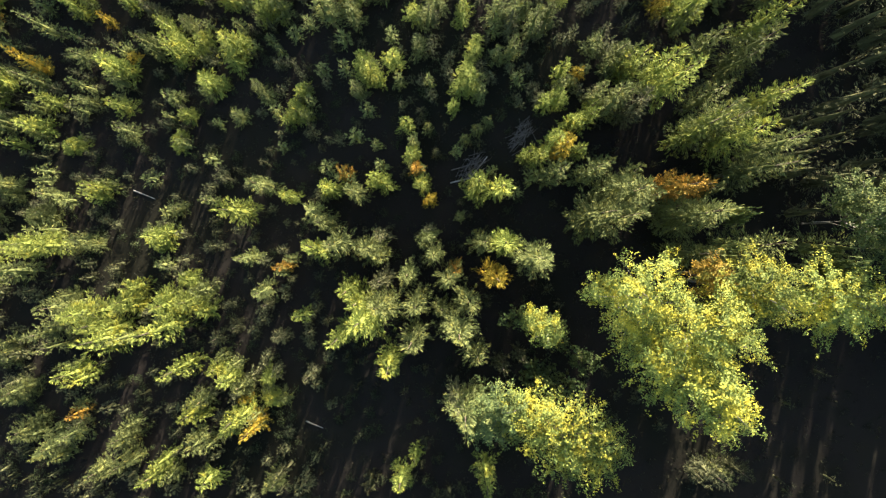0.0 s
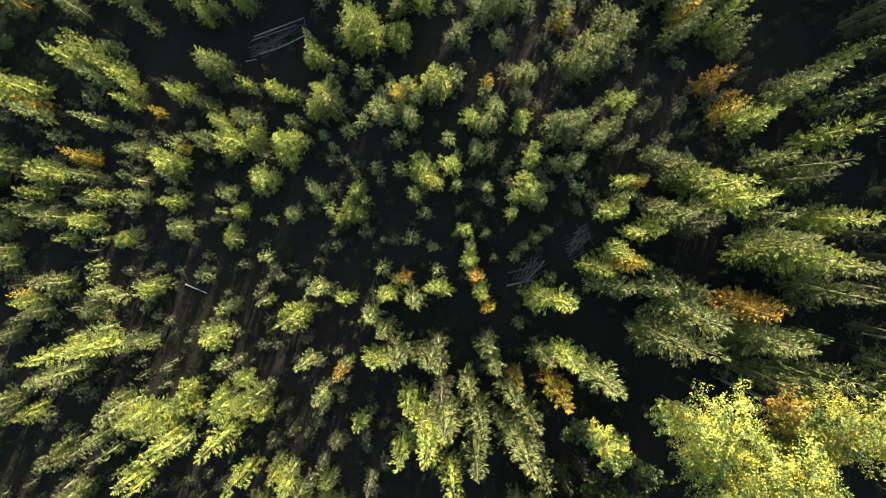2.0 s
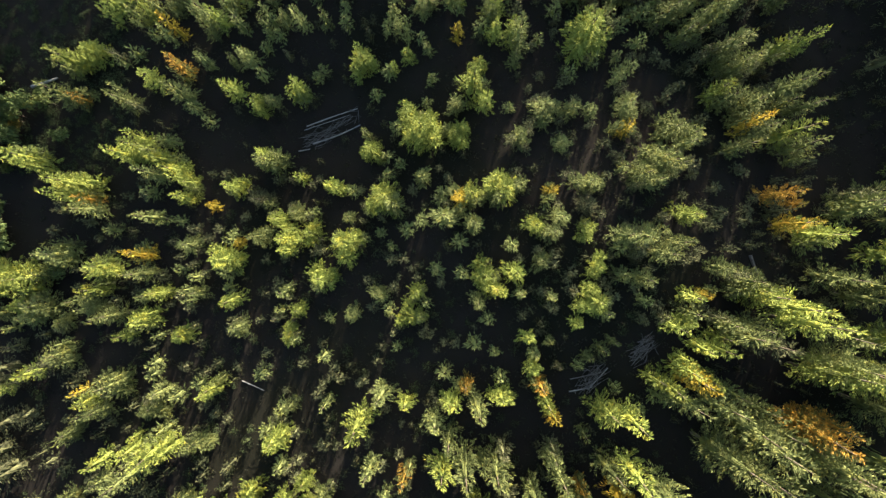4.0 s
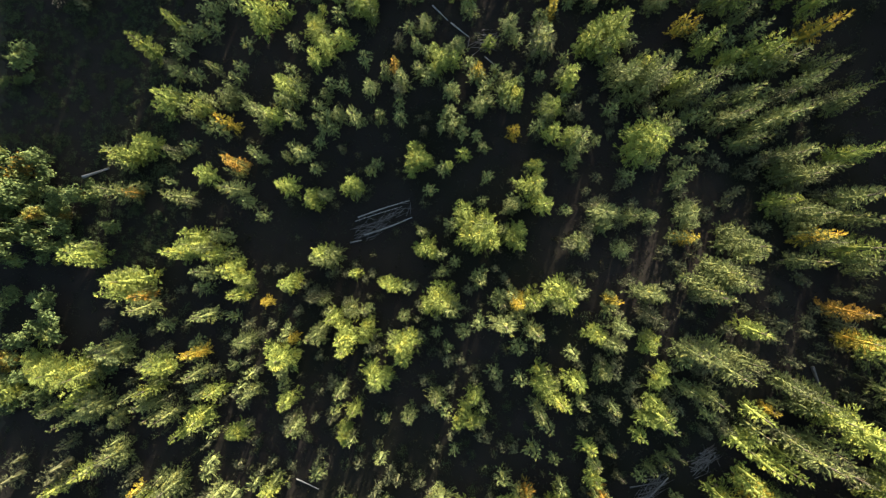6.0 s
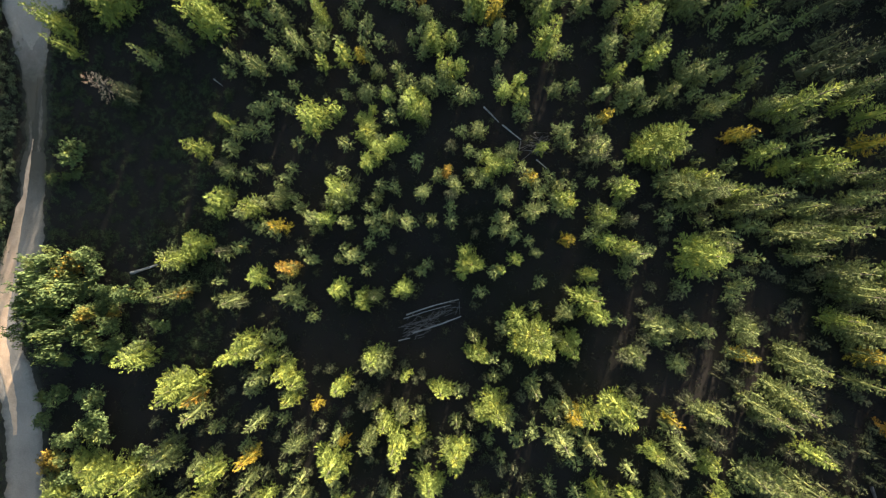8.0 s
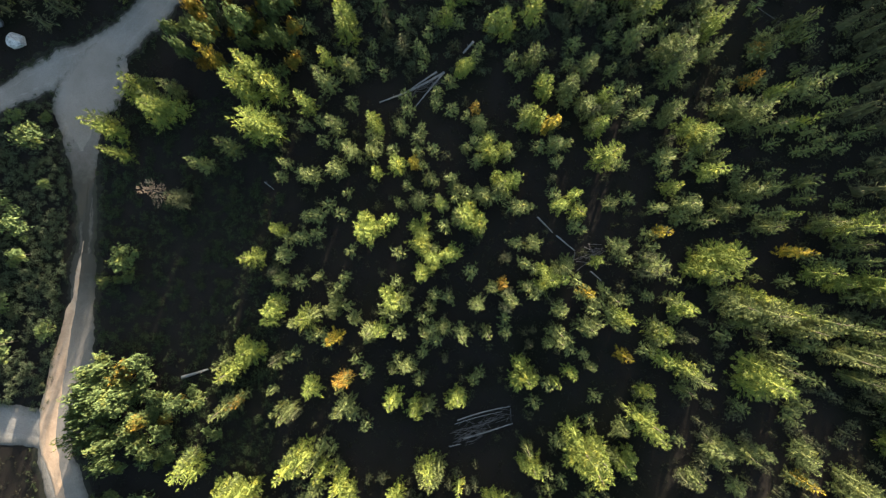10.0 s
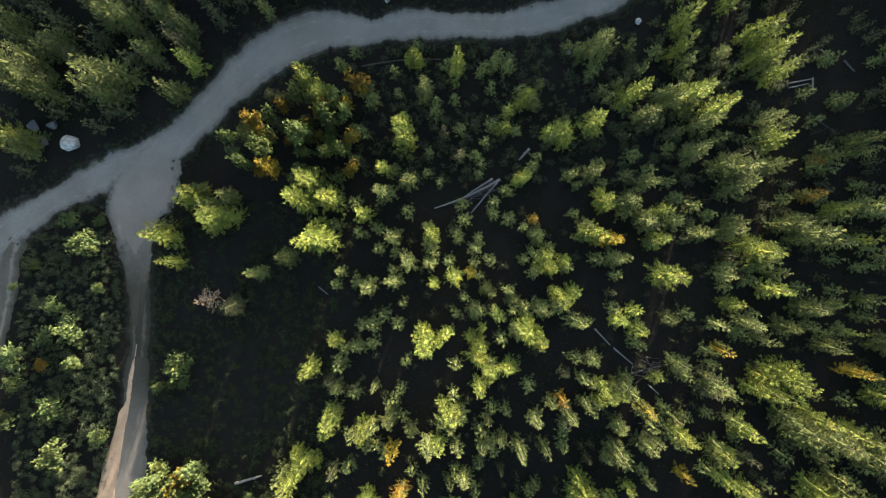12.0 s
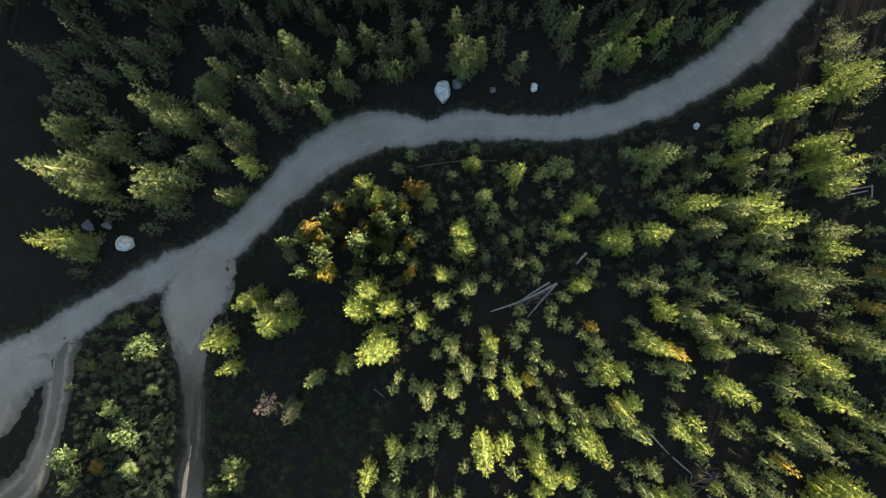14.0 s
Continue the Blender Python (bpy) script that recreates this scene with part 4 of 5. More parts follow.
spruce_clump(-68.7, 35.3, 7.2, 1.82, "r")
spruce_clump(-63.1, 50.1, 8.7, 1.80, "g")
spruce(-62.6, 41.8, 9.4, 1.44, "y")
spruce_clump(-60.5, 42.8, 8.9, 2.50, "y")
spruce(-59.7, 53.4, 6.7, 1.49, "y")
spruce(-58.4, 38.7, 9.1, 0.80, "g")
spruce(-57.6, 41.4, 7.2, 1.48, "y")
spruce_clump(-55.2, 39.4, 8.4, 1.79, "y")
spruce_clump(-54.8, 54.6, 8.7, 1.46, "r")
spruce(-54.3, 50.9, 9.1, 1.61, "g")
spruce(-54.2, 35.7, 7.3, 1.30, "y")
spruce_clump(-53.9, 38.0, 6.0, 1.85, "y")
spruce(-47.2, 51.9, 8.0, 1.48, "y")
spruce_clump(-46.8, 37.2, 7.0, 1.83, "y")
spruce_clump(-44.3, 49.8, 5.2, 1.71, "y")
spruce_clump(-42.6, 35.4, 7.0, 2.01, "d")
spruce(-42.2, 50.8, 4.8, 1.21, "g")
spruce_clump(-42.0, 41.5, 8.8, 2.17, "y")
spruce_clump(-41.4, 40.8, 9.4, 2.16, "g")
spruce_clump(-37.9, 52.1, 8.2, 1.84, "y")
spruce(-37.2, 38.7, 6.3, 0.76, "y")
spruce_clump(-32.0, 37.3, 7.8, 1.98, "y")
spruce(-27.3, 45.0, 6.7, 0.83, "g")
spruce_clump(-26.4, 42.7, 7.3, 1.99, "y")
spruce(-23.4, 54.9, 5.3, 0.75, "y")
spruce_clump(-20.1, 46.1, 8.0, 3.33, "y")
spruce(-19.0, 38.0, 7.4, 1.09, "g")
spruce_clump(-18.6, 44.4, 11.1, 3.14, "y")
spruce(-17.5, 45.1, 8.4, 1.40, "y")
spruce_clump(-14.4, 44.6, 4.6, 1.96, "y")
spruce(-14.2, 48.6, 4.0, 1.30, "g")
spruce_clump(-13.5, 35.2, 6.2, 2.44, "o")
spruce(-13.4, 43.3, 4.1, 1.12, "y")
spruce(-13.2, 45.3, 3.6, 1.22, "y")
spruce(-12.2, 50.9, 10.4, 1.77, "y")
spruce(-11.9, 35.7, 7.9, 1.48, "y")
spruce(-10.9, 54.3, 4.7, 1.29, "y")
spruce(-10.4, 48.9, 6.8, 1.40, "y")
spruce_clump(-9.4, 36.4, 5.1, 1.70, "y")
spruce_clump(-7.7, 36.4, 7.7, 2.76, "y")
spruce(-5.9, 54.9, 6.0, 1.10, "g")
spruce_clump(-5.6, 43.6, 5.0, 2.05, "g")
spruce_clump(-2.2, 47.3, 5.2, 2.56, "g")
spruce_clump(-1.9, 35.8, 5.6, 1.18, "o")
spruce(0.2, 42.5, 3.0, 1.24, "g")
spruce(1.4, 47.1, 5.2, 1.37, "g")
spruce_clump(3.0, 36.7, 5.7, 2.01, "g")
spruce(4.3, 46.7, 3.7, 0.93, "g")
spruce_clump(7.9, 44.0, 5.7, 1.94, "o")
spruce_clump(8.7, 47.2, 5.6, 2.16, "g")
spruce_clump(9.1, 37.3, 7.8, 1.74, "g")
spruce(10.1, 36.8, 7.8, 1.44, "g")
spruce_clump(11.5, 40.0, 7.3, 2.17, "g")
spruce(12.0, 39.1, 9.2, 1.66, "g")
spruce(12.7, 38.4, 9.8, 1.29, "g")
spruce_clump(14.1, 44.0, 6.9, 2.36, "g")
spruce(15.1, 41.8, 6.9, 1.24, "g")
spruce(16.2, 42.9, 6.7, 1.49, "g")
spruce(20.1, 48.8, 7.7, 1.26, "y")
spruce(20.9, 47.7, 8.5, 1.37, "g")
spruce(21.1, 50.0, 6.1, 0.65, "g")
spruce(21.2, 49.2, 6.1, 0.65, "y")
spruce(21.6, 41.1, 9.3, 1.07, "g")
spruce_clump(22.1, 54.9, 9.3, 2.66, "g")
spruce_clump(22.8, 52.1, 9.6, 1.93, "g")
spruce_clump(23.6, 44.2, 8.9, 1.52, "o")
spruce_clump(24.2, 46.9, 8.2, 2.35, "g")
spruce(24.6, 52.8, 9.3, 0.94, "g")
spruce_clump(24.6, 43.8, 8.7, 1.76, "g")
spruce(27.3, 53.6, 7.2, 1.03, "g")
spruce(27.7, 42.8, 11.0, 1.64, "y")
spruce(27.7, 46.8, 8.3, 0.99, "g")
spruce(29.2, 49.3, 9.6, 1.59, "g")
spruce_clump(29.4, 41.0, 9.3, 1.87, "g")
spruce(30.3, 46.7, 9.3, 1.10, "g")
spruce(31.3, 50.1, 8.3, 0.76, "g")
spruce(43.5, 38.1, 9.4, 1.48, "y")

# upper slope
shrub(-92.4, 24.0, 1.7, 2.10, "o")
spruce_clump(-89.9, 20.6, 5.0, 2.82, "y")
shrub(-89.9, 25.3, 2.9, 1.88, "o")
shrub(-88.3, 27.8, 2.9, 1.70)
shrub(-87.0, 34.4, 1.2, 1.96)
shrub(-86.8, 29.8, 1.2, 2.44)
spruce_clump(-85.4, 24.2, 4.5, 3.23, "y")
shrub(-84.1, 28.5, 3.4, 2.06)
shrub(-83.9, 31.4, 3.4, 1.69)
spruce(-82.2, 18.2, 5.6, 1.33, "g")
spruce_clump(-81.7, 23.7, 7.9, 3.62, "y")
spruce(-80.5, 16.1, 5.0, 0.92, "g")
spruce_clump(-78.1, 19.8, 5.0, 2.61, "y")
spruce(-77.4, 17.5, 5.0, 1.50, "g")
shrub(-77.3, 27.2, 2.9, 1.68)
spruce_clump(-77.0, 23.8, 8.8, 2.67, "y")
spruce_clump(-75.3, 19.3, 6.9, 2.72, "g")
shrub(-74.5, 25.1, 3.4, 2.40)
spruce_clump(-72.7, 27.1, 7.9, 2.53, "g")
spruce_clump(-72.6, 17.0, 4.0, 1.87, "g")
spruce(-70.8, 20.3, 5.0, 1.08, "g")
spruce(-68.8, 19.0, 5.0, 1.00, "g")
spruce(-68.4, 25.1, 5.0, 1.34, "g")
spruce(-67.9, 33.9, 9.9, 1.19, "g")
spruce_clump(-67.5, 19.4, 5.0, 1.85, "g")
spruce(-67.1, 17.6, 5.0, 0.99, "g")
spruce_clump(-66.6, 22.0, 8.2, 1.78, "y")
spruce_clump(-65.6, 25.3, 7.4, 2.35, "y")
spruce(-63.6, 18.2, 8.6, 1.41, "g")
spruce(-62.3, 15.4, 5.6, 1.14, "y")
spruce_clump(-60.0, 26.9, 8.8, 1.27, "o")
spruce(-59.7, 21.0, 5.0, 0.99, "g")
spruce(-59.7, 24.6, 9.3, 1.10, "g")
spruce_clump(-59.5, 17.8, 7.4, 2.31, "y")
spruce(-58.4, 32.6, 8.6, 0.64, "g")
spruce(-57.4, 21.5, 6.9, 1.30, "y")
spruce_clump(-54.4, 15.3, 3.1, 2.05, "y")
spruce(-53.6, 28.6, 4.8, 1.50, "g")
spruce(-52.0, 21.6, 4.9, 1.16, "g")
spruce(-50.6, 34.5, 4.6, 0.90, "o")
spruce_clump(-47.7, 26.5, 7.9, 2.84, "y")
spruce(-46.7, 20.7, 7.3, 1.43, "y")
spruce(-46.7, 28.9, 2.4, 0.92, "o")
spruce_clump(-45.2, 16.9, 6.2, 1.78, "g")
spruce_clump(-42.5, 29.9, 7.8, 1.78, "g")
spruce_clump(-40.1, 32.4, 7.5, 1.80, "y")
spruce(-40.0, 18.0, 4.8, 0.81, "d")
spruce(-39.1, 21.7, 6.0, 0.96, "g")
spruce(-38.5, 27.8, 8.5, 0.95, "y")
spruce_clump(-38.3, 29.7, 8.0, 1.95, "y")
spruce_clump(-38.2, 15.9, 3.3, 1.83, "y")
spruce_clump(-37.7, 33.6, 5.1, 1.86, "g")
spruce(-36.8, 19.3, 4.7, 1.22, "y")
spruce_clump(-35.4, 30.4, 4.5, 2.04, "y")
spruce_clump(-33.4, 23.7, 5.2, 2.51, "y")
spruce(-29.8, 32.7, 4.9, 0.99, "g")
spruce_clump(-29.7, 28.9, 7.8, 2.87, "y")
spruce(-28.8, 18.8, 4.8, 1.20, "g")
spruce(-25.2, 21.8, 7.4, 1.22, "g")
spruce_clump(-24.4, 34.9, 9.2, 3.25, "y")
spruce_clump(-20.3, 18.8, 4.8, 2.43, "y")
spruce_clump(-19.6, 22.1, 4.5, 1.74, "y")
spruce(-15.6, 32.3, 9.9, 1.75, "g")
spruce(-12.1, 31.6, 8.5, 1.46, "g")
spruce(-11.2, 21.2, 7.3, 1.17, "g")
spruce_clump(-10.3, 24.7, 5.9, 2.31, "y")
spruce_clump(-9.5, 22.8, 8.2, 1.91, "y")
spruce(-6.5, 25.0, 5.6, 1.47, "y")
spruce(-5.8, 22.3, 5.7, 0.88, "g")
spruce(-4.8, 16.3, 5.0, 1.11, "y")
spruce(-3.7, 31.3, 4.4, 1.48, "y")
spruce(-3.0, 26.6, 5.1, 1.31, "g")
spruce_clump(-2.0, 30.1, 6.2, 1.76, "g")
spruce(-1.9, 15.9, 3.9, 0.67, "g")
spruce(-1.7, 21.9, 5.0, 0.73, "g")
spruce(-0.8, 32.5, 5.6, 1.30, "g")
spruce(1.4, 18.5, 4.5, 0.95, "y")
spruce_clump(2.6, 30.6, 4.6, 1.77, "y")
spruce(2.7, 33.7, 4.2, 1.47, "d")
spruce_clump(3.1, 21.6, 6.5, 2.33, "y")
spruce_clump(4.1, 26.0, 3.2, 1.79, "y")
spruce(4.4, 15.4, 5.0, 0.86, "g")
spruce(4.7, 19.7, 5.0, 0.93, "g")
spruce(5.7, 16.4, 5.0, 0.62, "g")
spruce(6.8, 24.8, 4.5, 1.12, "g")
spruce(6.9, 29.8, 7.1, 1.43, "g")
spruce(8.6, 24.8, 8.5, 1.28, "g")
spruce_clump(9.0, 29.7, 7.9, 2.48, "g")
spruce(11.0, 27.9, 9.3, 1.38, "g")
spruce_clump(12.6, 28.6, 8.1, 1.94, "g")
spruce(12.9, 18.6, 7.2, 1.06, "y")
spruce(14.3, 18.9, 5.5, 1.33, "y")
spruce(14.6, 20.4, 7.2, 0.83, "g")
spruce(14.7, 32.6, 6.6, 1.50, "y")
spruce(14.9, 22.4, 7.2, 0.88, "y")
spruce(16.0, 16.2, 7.2, 0.83, "y")
spruce_clump(17.0, 22.4, 4.1, 1.76, "o")
spruce(17.2, 16.1, 8.8, 1.27, "y")
spruce(18.3, 17.2, 7.2, 0.65, "y")
spruce_clump(19.0, 18.8, 8.7, 1.79, "g")
spruce(19.1, 25.8, 5.5, 1.34, "g")
spruce(20.4, 17.3, 11.7, 1.64, "g")
spruce_clump(21.3, 24.4, 7.3, 2.36, "g")
spruce_clump(22.1, 23.0, 7.6, 1.96, "y")
spruce(22.1, 19.0, 9.3, 0.80, "g")
spruce(22.7, 16.6, 12.0, 1.09, "d")
spruce_clump(23.3, 22.5, 10.3, 2.12, "y")
spruce(25.8, 21.2, 13.3, 1.81, "y")
spruce(26.0, 35.0, 9.3, 0.77, "r")
spruce(26.4, 19.5, 14.6, 1.35, "y")
spruce(27.0, 33.1, 5.9, 0.74, "d")
spruce(27.2, 31.2, 9.3, 1.03, "o")
spruce(30.1, 34.1, 3.5, 0.90, "r")
spruce_clump(30.4, 30.0, 10.0, 2.44, "y")
spruce(31.2, 18.1, 12.4, 1.51, "g")
spruce(32.0, 24.8, 11.5, 1.44, "g")
spruce_clump(35.2, 34.1, 10.3, 2.19, "g")
spruce(35.3, 32.8, 11.6, 1.41, "g")
spruce(35.4, 22.3, 12.0, 1.31, "g")
spruce(36.1, 23.9, 13.9, 1.59, "g")
spruce(36.8, 17.2, 15.2, 1.94, "y")
spruce(38.1, 34.7, 12.5, 1.67, "g")
spruce(38.9, 27.5, 14.1, 1.81, "y")
spruce(39.2, 17.5, 9.3, 1.03, "g")
spruce(41.3, 31.8, 12.2, 1.67, "g")

# the tall stand
spruce(-79.9, 7.5, 7.2, 1.20, "y")
spruce(-79.5, 13.6, 4.5, 1.09, "d")
spruce(-75.7, 10.1, 6.1, 1.38, "y")
spruce_clump(-71.8, 12.6, 6.1, 2.34, "g")
spruce_clump(-69.2, 1.7, 5.6, 1.77, "g")
spruce(-68.6, 7.3, 5.0, 0.79, "o")
spruce(-67.6, 4.3, 5.0, 0.96, "g")
spruce_clump(-66.8, 6.3, 6.1, 1.77, "y")
spruce(-65.0, 4.8, 6.3, 1.42, "g")
spruce(-64.7, 9.4, 5.6, 1.12, "g")
spruce(-63.7, -1.4, 7.2, 1.30, "y")
spruce(-63.6, -4.5, 5.6, 1.32, "g")
spruce_clump(-62.2, 8.7, 8.8, 2.13, "g")
spruce_clump(-59.4, 0.2, 6.6, 1.89, "y")
spruce(-58.8, -3.1, 10.7, 1.80, "g")
spruce_clump(-57.7, 5.2, 4.2, 2.52, "g")
spruce(-55.8, 7.6, 6.1, 1.27, "g")
spruce_clump(-55.0, 0.9, 11.3, 2.88, "y")
spruce_clump(-50.2, 1.0, 6.0, 2.16, "g")
spruce(-49.5, 7.2, 5.6, 0.95, "y")
spruce_clump(-48.2, 8.7, 8.1, 1.71, "y")
spruce_clump(-39.4, 1.6, 6.5, 2.38, "y")
spruce(-38.5, -2.1, 4.3, 1.09, "g")
spruce(-37.6, 5.6, 3.3, 1.12, "g")
spruce(-35.1, -4.2, 3.7, 1.40, "y")
spruce(-32.0, 6.8, 6.2, 0.77, "g")
spruce(-27.1, 5.2, 11.9, 1.94, "y")
spruce(-25.5, -1.0, 8.3, 1.09, "g")
spruce(-24.1, 8.8, 9.3, 1.46, "g")
spruce_clump(-21.0, -2.1, 6.8, 1.62, "r")
spruce(-20.9, 7.2, 6.1, 1.21, "y")
spruce(-17.4, 5.0, 7.8, 1.46, "g")
spruce(-16.0, -0.3, 11.8, 1.22, "y")
spruce_clump(-15.1, 7.9, 8.7, 1.76, "y")
spruce(-14.9, 3.5, 9.6, 0.99, "g")
spruce(-13.3, 0.9, 12.9, 1.71, "g")
spruce(-12.7, 10.0, 7.6, 1.02, "r")
spruce(-12.2, -4.9, 10.7, 1.35, "y")
spruce(-11.5, 7.6, 10.3, 1.25, "g")
spruce_clump(-9.0, 0.2, 10.2, 2.74, "g")
spruce_clump(-8.3, 8.9, 8.5, 1.89, "y")
spruce(-7.6, -3.5, 10.6, 1.22, "d")
spruce(-4.5, -3.2, 10.2, 1.48, "g")
spruce(-4.0, 12.5, 5.0, 1.25, "y")
spruce(-4.0, 14.2, 4.5, 0.96, "g")
spruce_clump(-3.4, 10.7, 7.2, 1.14, "r")
spruce(-2.6, 8.7, 8.0, 1.27, "y")
spruce_clump(-2.0, 1.7, 7.8, 1.72, "g")
spruce(-1.7, 6.2, 6.9, 0.76, "o")
spruce(-1.1, -0.7, 9.8, 1.22, "g")
spruce(-0.9, 12.6, 3.9, 0.67, "d")
spruce(0.8, -3.7, 11.7, 1.62, "g")
spruce_clump(1.6, -2.3, 7.7, 1.12, "r")
spruce(2.3, 4.4, 5.5, 0.72, "g")
spruce(2.9, 14.2, 4.5, 0.80, "g")
spruce(4.5, 0.7, 10.7, 0.53, "g")
spruce(4.5, 7.6, 10.4, 1.85, "y")
spruce(6.2, -2.9, 12.4, 0.74, "o")
spruce(6.8, 7.5, 11.5, 1.40, "y")
spruce(7.8, 0.8, 12.2, 1.88, "y")
spruce(10.4, 11.8, 7.2, 1.08, "y")
spruce(10.6, -1.1, 16.0, 1.63, "g")
spruce(11.9, 11.6, 9.8, 1.14, "y")
spruce(13.2, 9.2, 10.9, 1.23, "g")
spruce_clump(13.9, 13.5, 8.6, 1.94, "y")
spruce(14.7, 12.7, 10.7, 0.99, "o")
spruce(16.7, 12.4, 8.3, 1.17, "y")
spruce(16.8, 4.0, 16.0, 1.62, "g")
spruce(17.6, 9.0, 11.5, 1.11, "g")
spruce(18.4, 3.1, 18.1, 1.26, "g")
spruce(19.6, 10.5, 8.3, 0.82, "g")
spruce(20.2, 7.5, 13.6, 1.59, "g")
spruce(21.2, 5.9, 17.6, 1.37, "g")
spruce(22.5, 8.5, 10.4, 1.24, "g")
spruce(24.7, 6.0, 10.4, 1.35, "g")
spruce(27.1, 5.1, 10.4, 1.12, "g")
spruce_clump(27.2, 7.6, 14.5, 1.24, "r")
spruce(27.7, 3.3, 16.4, 1.68, "g")
spruce(28.4, -0.6, 13.8, 1.03, "g")
spruce(29.0, 3.6, 17.1, 1.46, "g")
spruce(29.1, 13.3, 14.7, 1.96, "y")
spruce_clump(29.6, 7.3, 10.4, 1.23, "r")
shrub(30.1, -0.5, 14.4, 1.50)
spruce(30.1, 14.1, 15.3, 1.53, "g")
spruce(31.4, 6.7, 10.4, 1.12, "g")
spruce(31.8, 14.6, 14.7, 1.55, "g")
spruce(33.0, -0.3, 16.7, 0.87, "g")
shrub(33.4, 3.8, 12.8, 1.29)
spruce(33.5, 12.8, 15.7, 1.41, "y")
spruce(35.4, 9.4, 15.6, 1.60, "g")
spruce(37.7, 11.7, 14.7, 1.63, "g")
shrub(41.5, -1.7, 12.1, 1.91)
shrub(43.8, -3.4, 11.6, 2.23)
spruce(44.1, 0.1, 12.8, 1.33, "g")

# south edge
spruce(-68.3, -7.0, 6.1, 1.40, "g")
spruce_clump(-68.1, -9.1, 6.1, 1.71, "g")
spruce_clump(-64.2, -9.0, 6.1, 1.70, "y")
spruce_clump(-58.9, -14.1, 7.8, 2.45, "g")
spruce_clump(-57.1, -18.9, 5.5, 2.50, "g")
spruce_clump(-55.0, -24.0, 5.0, 2.31, "g")
spruce(-53.4, -11.1, 7.7, 1.48, "g")
spruce(-51.4, -13.0, 8.0, 1.10, "g")
spruce_clump(-51.3, -7.6, 8.8, 2.28, "g")
spruce_clump(-51.3, -25.8, 5.5, 2.60, "g")
spruce_clump(-48.9, -8.9, 7.5, 3.13, "y")
spruce_clump(-48.6, -21.8, 4.2, 1.50, "r")
spruce_clump(-48.5, -16.2, 7.8, 2.01, "y")
spruce_clump(-48.4, -24.3, 5.6, 2.11, "g")
spruce_clump(-47.0, -9.9, 6.7, 2.82, "y")
spruce_clump(-44.1, -28.5, 5.5, 1.76, "g")
spruce_clump(-43.2, -11.7, 11.2, 2.45, "y")
spruce_clump(-42.8, -7.0, 6.4, 2.84, "y")
spruce_clump(-41.2, -24.4, 6.0, 2.24, "g")
spruce_clump(-40.6, -27.0, 6.6, 1.73, "g")
spruce_clump(-37.0, -7.5, 6.1, 2.83, "y")
spruce(-35.9, -10.1, 13.1, 1.85, "y")
spruce_clump(-35.8, -28.3, 7.0, 2.32, "y")
spruce_clump(-33.4, -7.0, 7.0, 2.95, "y")
spruce(-33.2, -14.9, 10.2, 1.10, "y")
spruce_clump(-32.2, -20.8, 7.2, 1.96, "y")
spruce(-31.5, -19.7, 4.7, 1.47, "g")
spruce_clump(-31.0, -24.5, 7.4, 2.01, "g")
spruce(-30.4, -12.0, 3.2, 1.07, "d")
spruce(-29.5, -29.1, 5.2, 1.27, "y")
spruce_clump(-29.4, -15.5, 5.7, 1.95, "y")
spruce(-28.1, -10.5, 3.3, 1.07, "d")
spruce_clump(-27.5, -16.3, 6.7, 1.91, "y")
spruce_clump(-26.1, -17.9, 5.0, 1.95, "g")
spruce_clump(-26.1, -19.7, 3.3, 1.19, "o")
spruce_clump(-26.1, -21.3, 8.9, 2.27, "y")
spruce_clump(-23.7, -22.0, 8.6, 1.33, "o")
spruce(-23.7, -5.5, 6.8, 1.31, "g")
spruce(-23.3, -7.3, 4.5, 0.90, "d")
spruce(-22.8, -16.8, 3.3, 1.34, "y")
spruce_clump(-22.3, -19.6, 3.0, 2.15, "y")
spruce(-21.4, -11.6, 4.6, 1.19, "d")
spruce_clump(-21.1, -29.1, 4.5, 1.88, "g")
spruce(-18.5, -8.7, 7.5, 1.00, "y")
spruce(-17.0, -15.9, 6.7, 0.99, "d")
spruce(-12.2, -10.4, 11.7, 1.04, "y")
spruce(-10.5, -6.6, 13.4, 1.79, "y")
spruce(-9.0, -28.8, 5.5, 0.95, "d")
spruce(-8.6, -8.3, 16.6, 1.43, "y")
spruce(-6.8, -13.5, 12.0, 0.83, "y")
spruce(-6.7, -6.9, 14.0, 2.13, "g")
spruce(-5.1, -27.7, 7.5, 1.45, "y")
spruce(-3.3, -25.4, 4.8, 0.97, "y")
spruce(-3.2, -10.6, 13.2, 1.88, "g")
spruce(-3.1, -6.4, 12.8, 1.78, "g")
spruce(-0.2, -7.4, 10.3, 0.80, "g")
spruce(1.8, -9.0, 14.8, 1.51, "g")
spruce(2.7, -6.7, 11.7, 1.80, "g")
spruce_clump(2.8, -18.3, 15.1, 3.23, "g")
spruce(3.7, -12.4, 11.6, 1.02, "g")
spruce(5.3, -26.2, 10.0, 1.52, "y")
spruce(7.3, -14.1, 7.8, 0.82, "d")
shrub(8.6, -8.4, 6.4, 2.23)
spruce(9.6, -13.1, 7.7, 1.04, "d")
shrub(11.6, -15.7, 6.4, 2.90)
shrub(13.9, -10.8, 6.4, 2.78)
shrub(14.4, -16.6, 6.4, 2.59)
shrub(16.8, -13.1, 5.4, 2.06)
spruce_clump(30.5, -25.7, 7.2, 2.11, "d")
spruce(33.2, -25.1, 6.9, 1.36, "d")

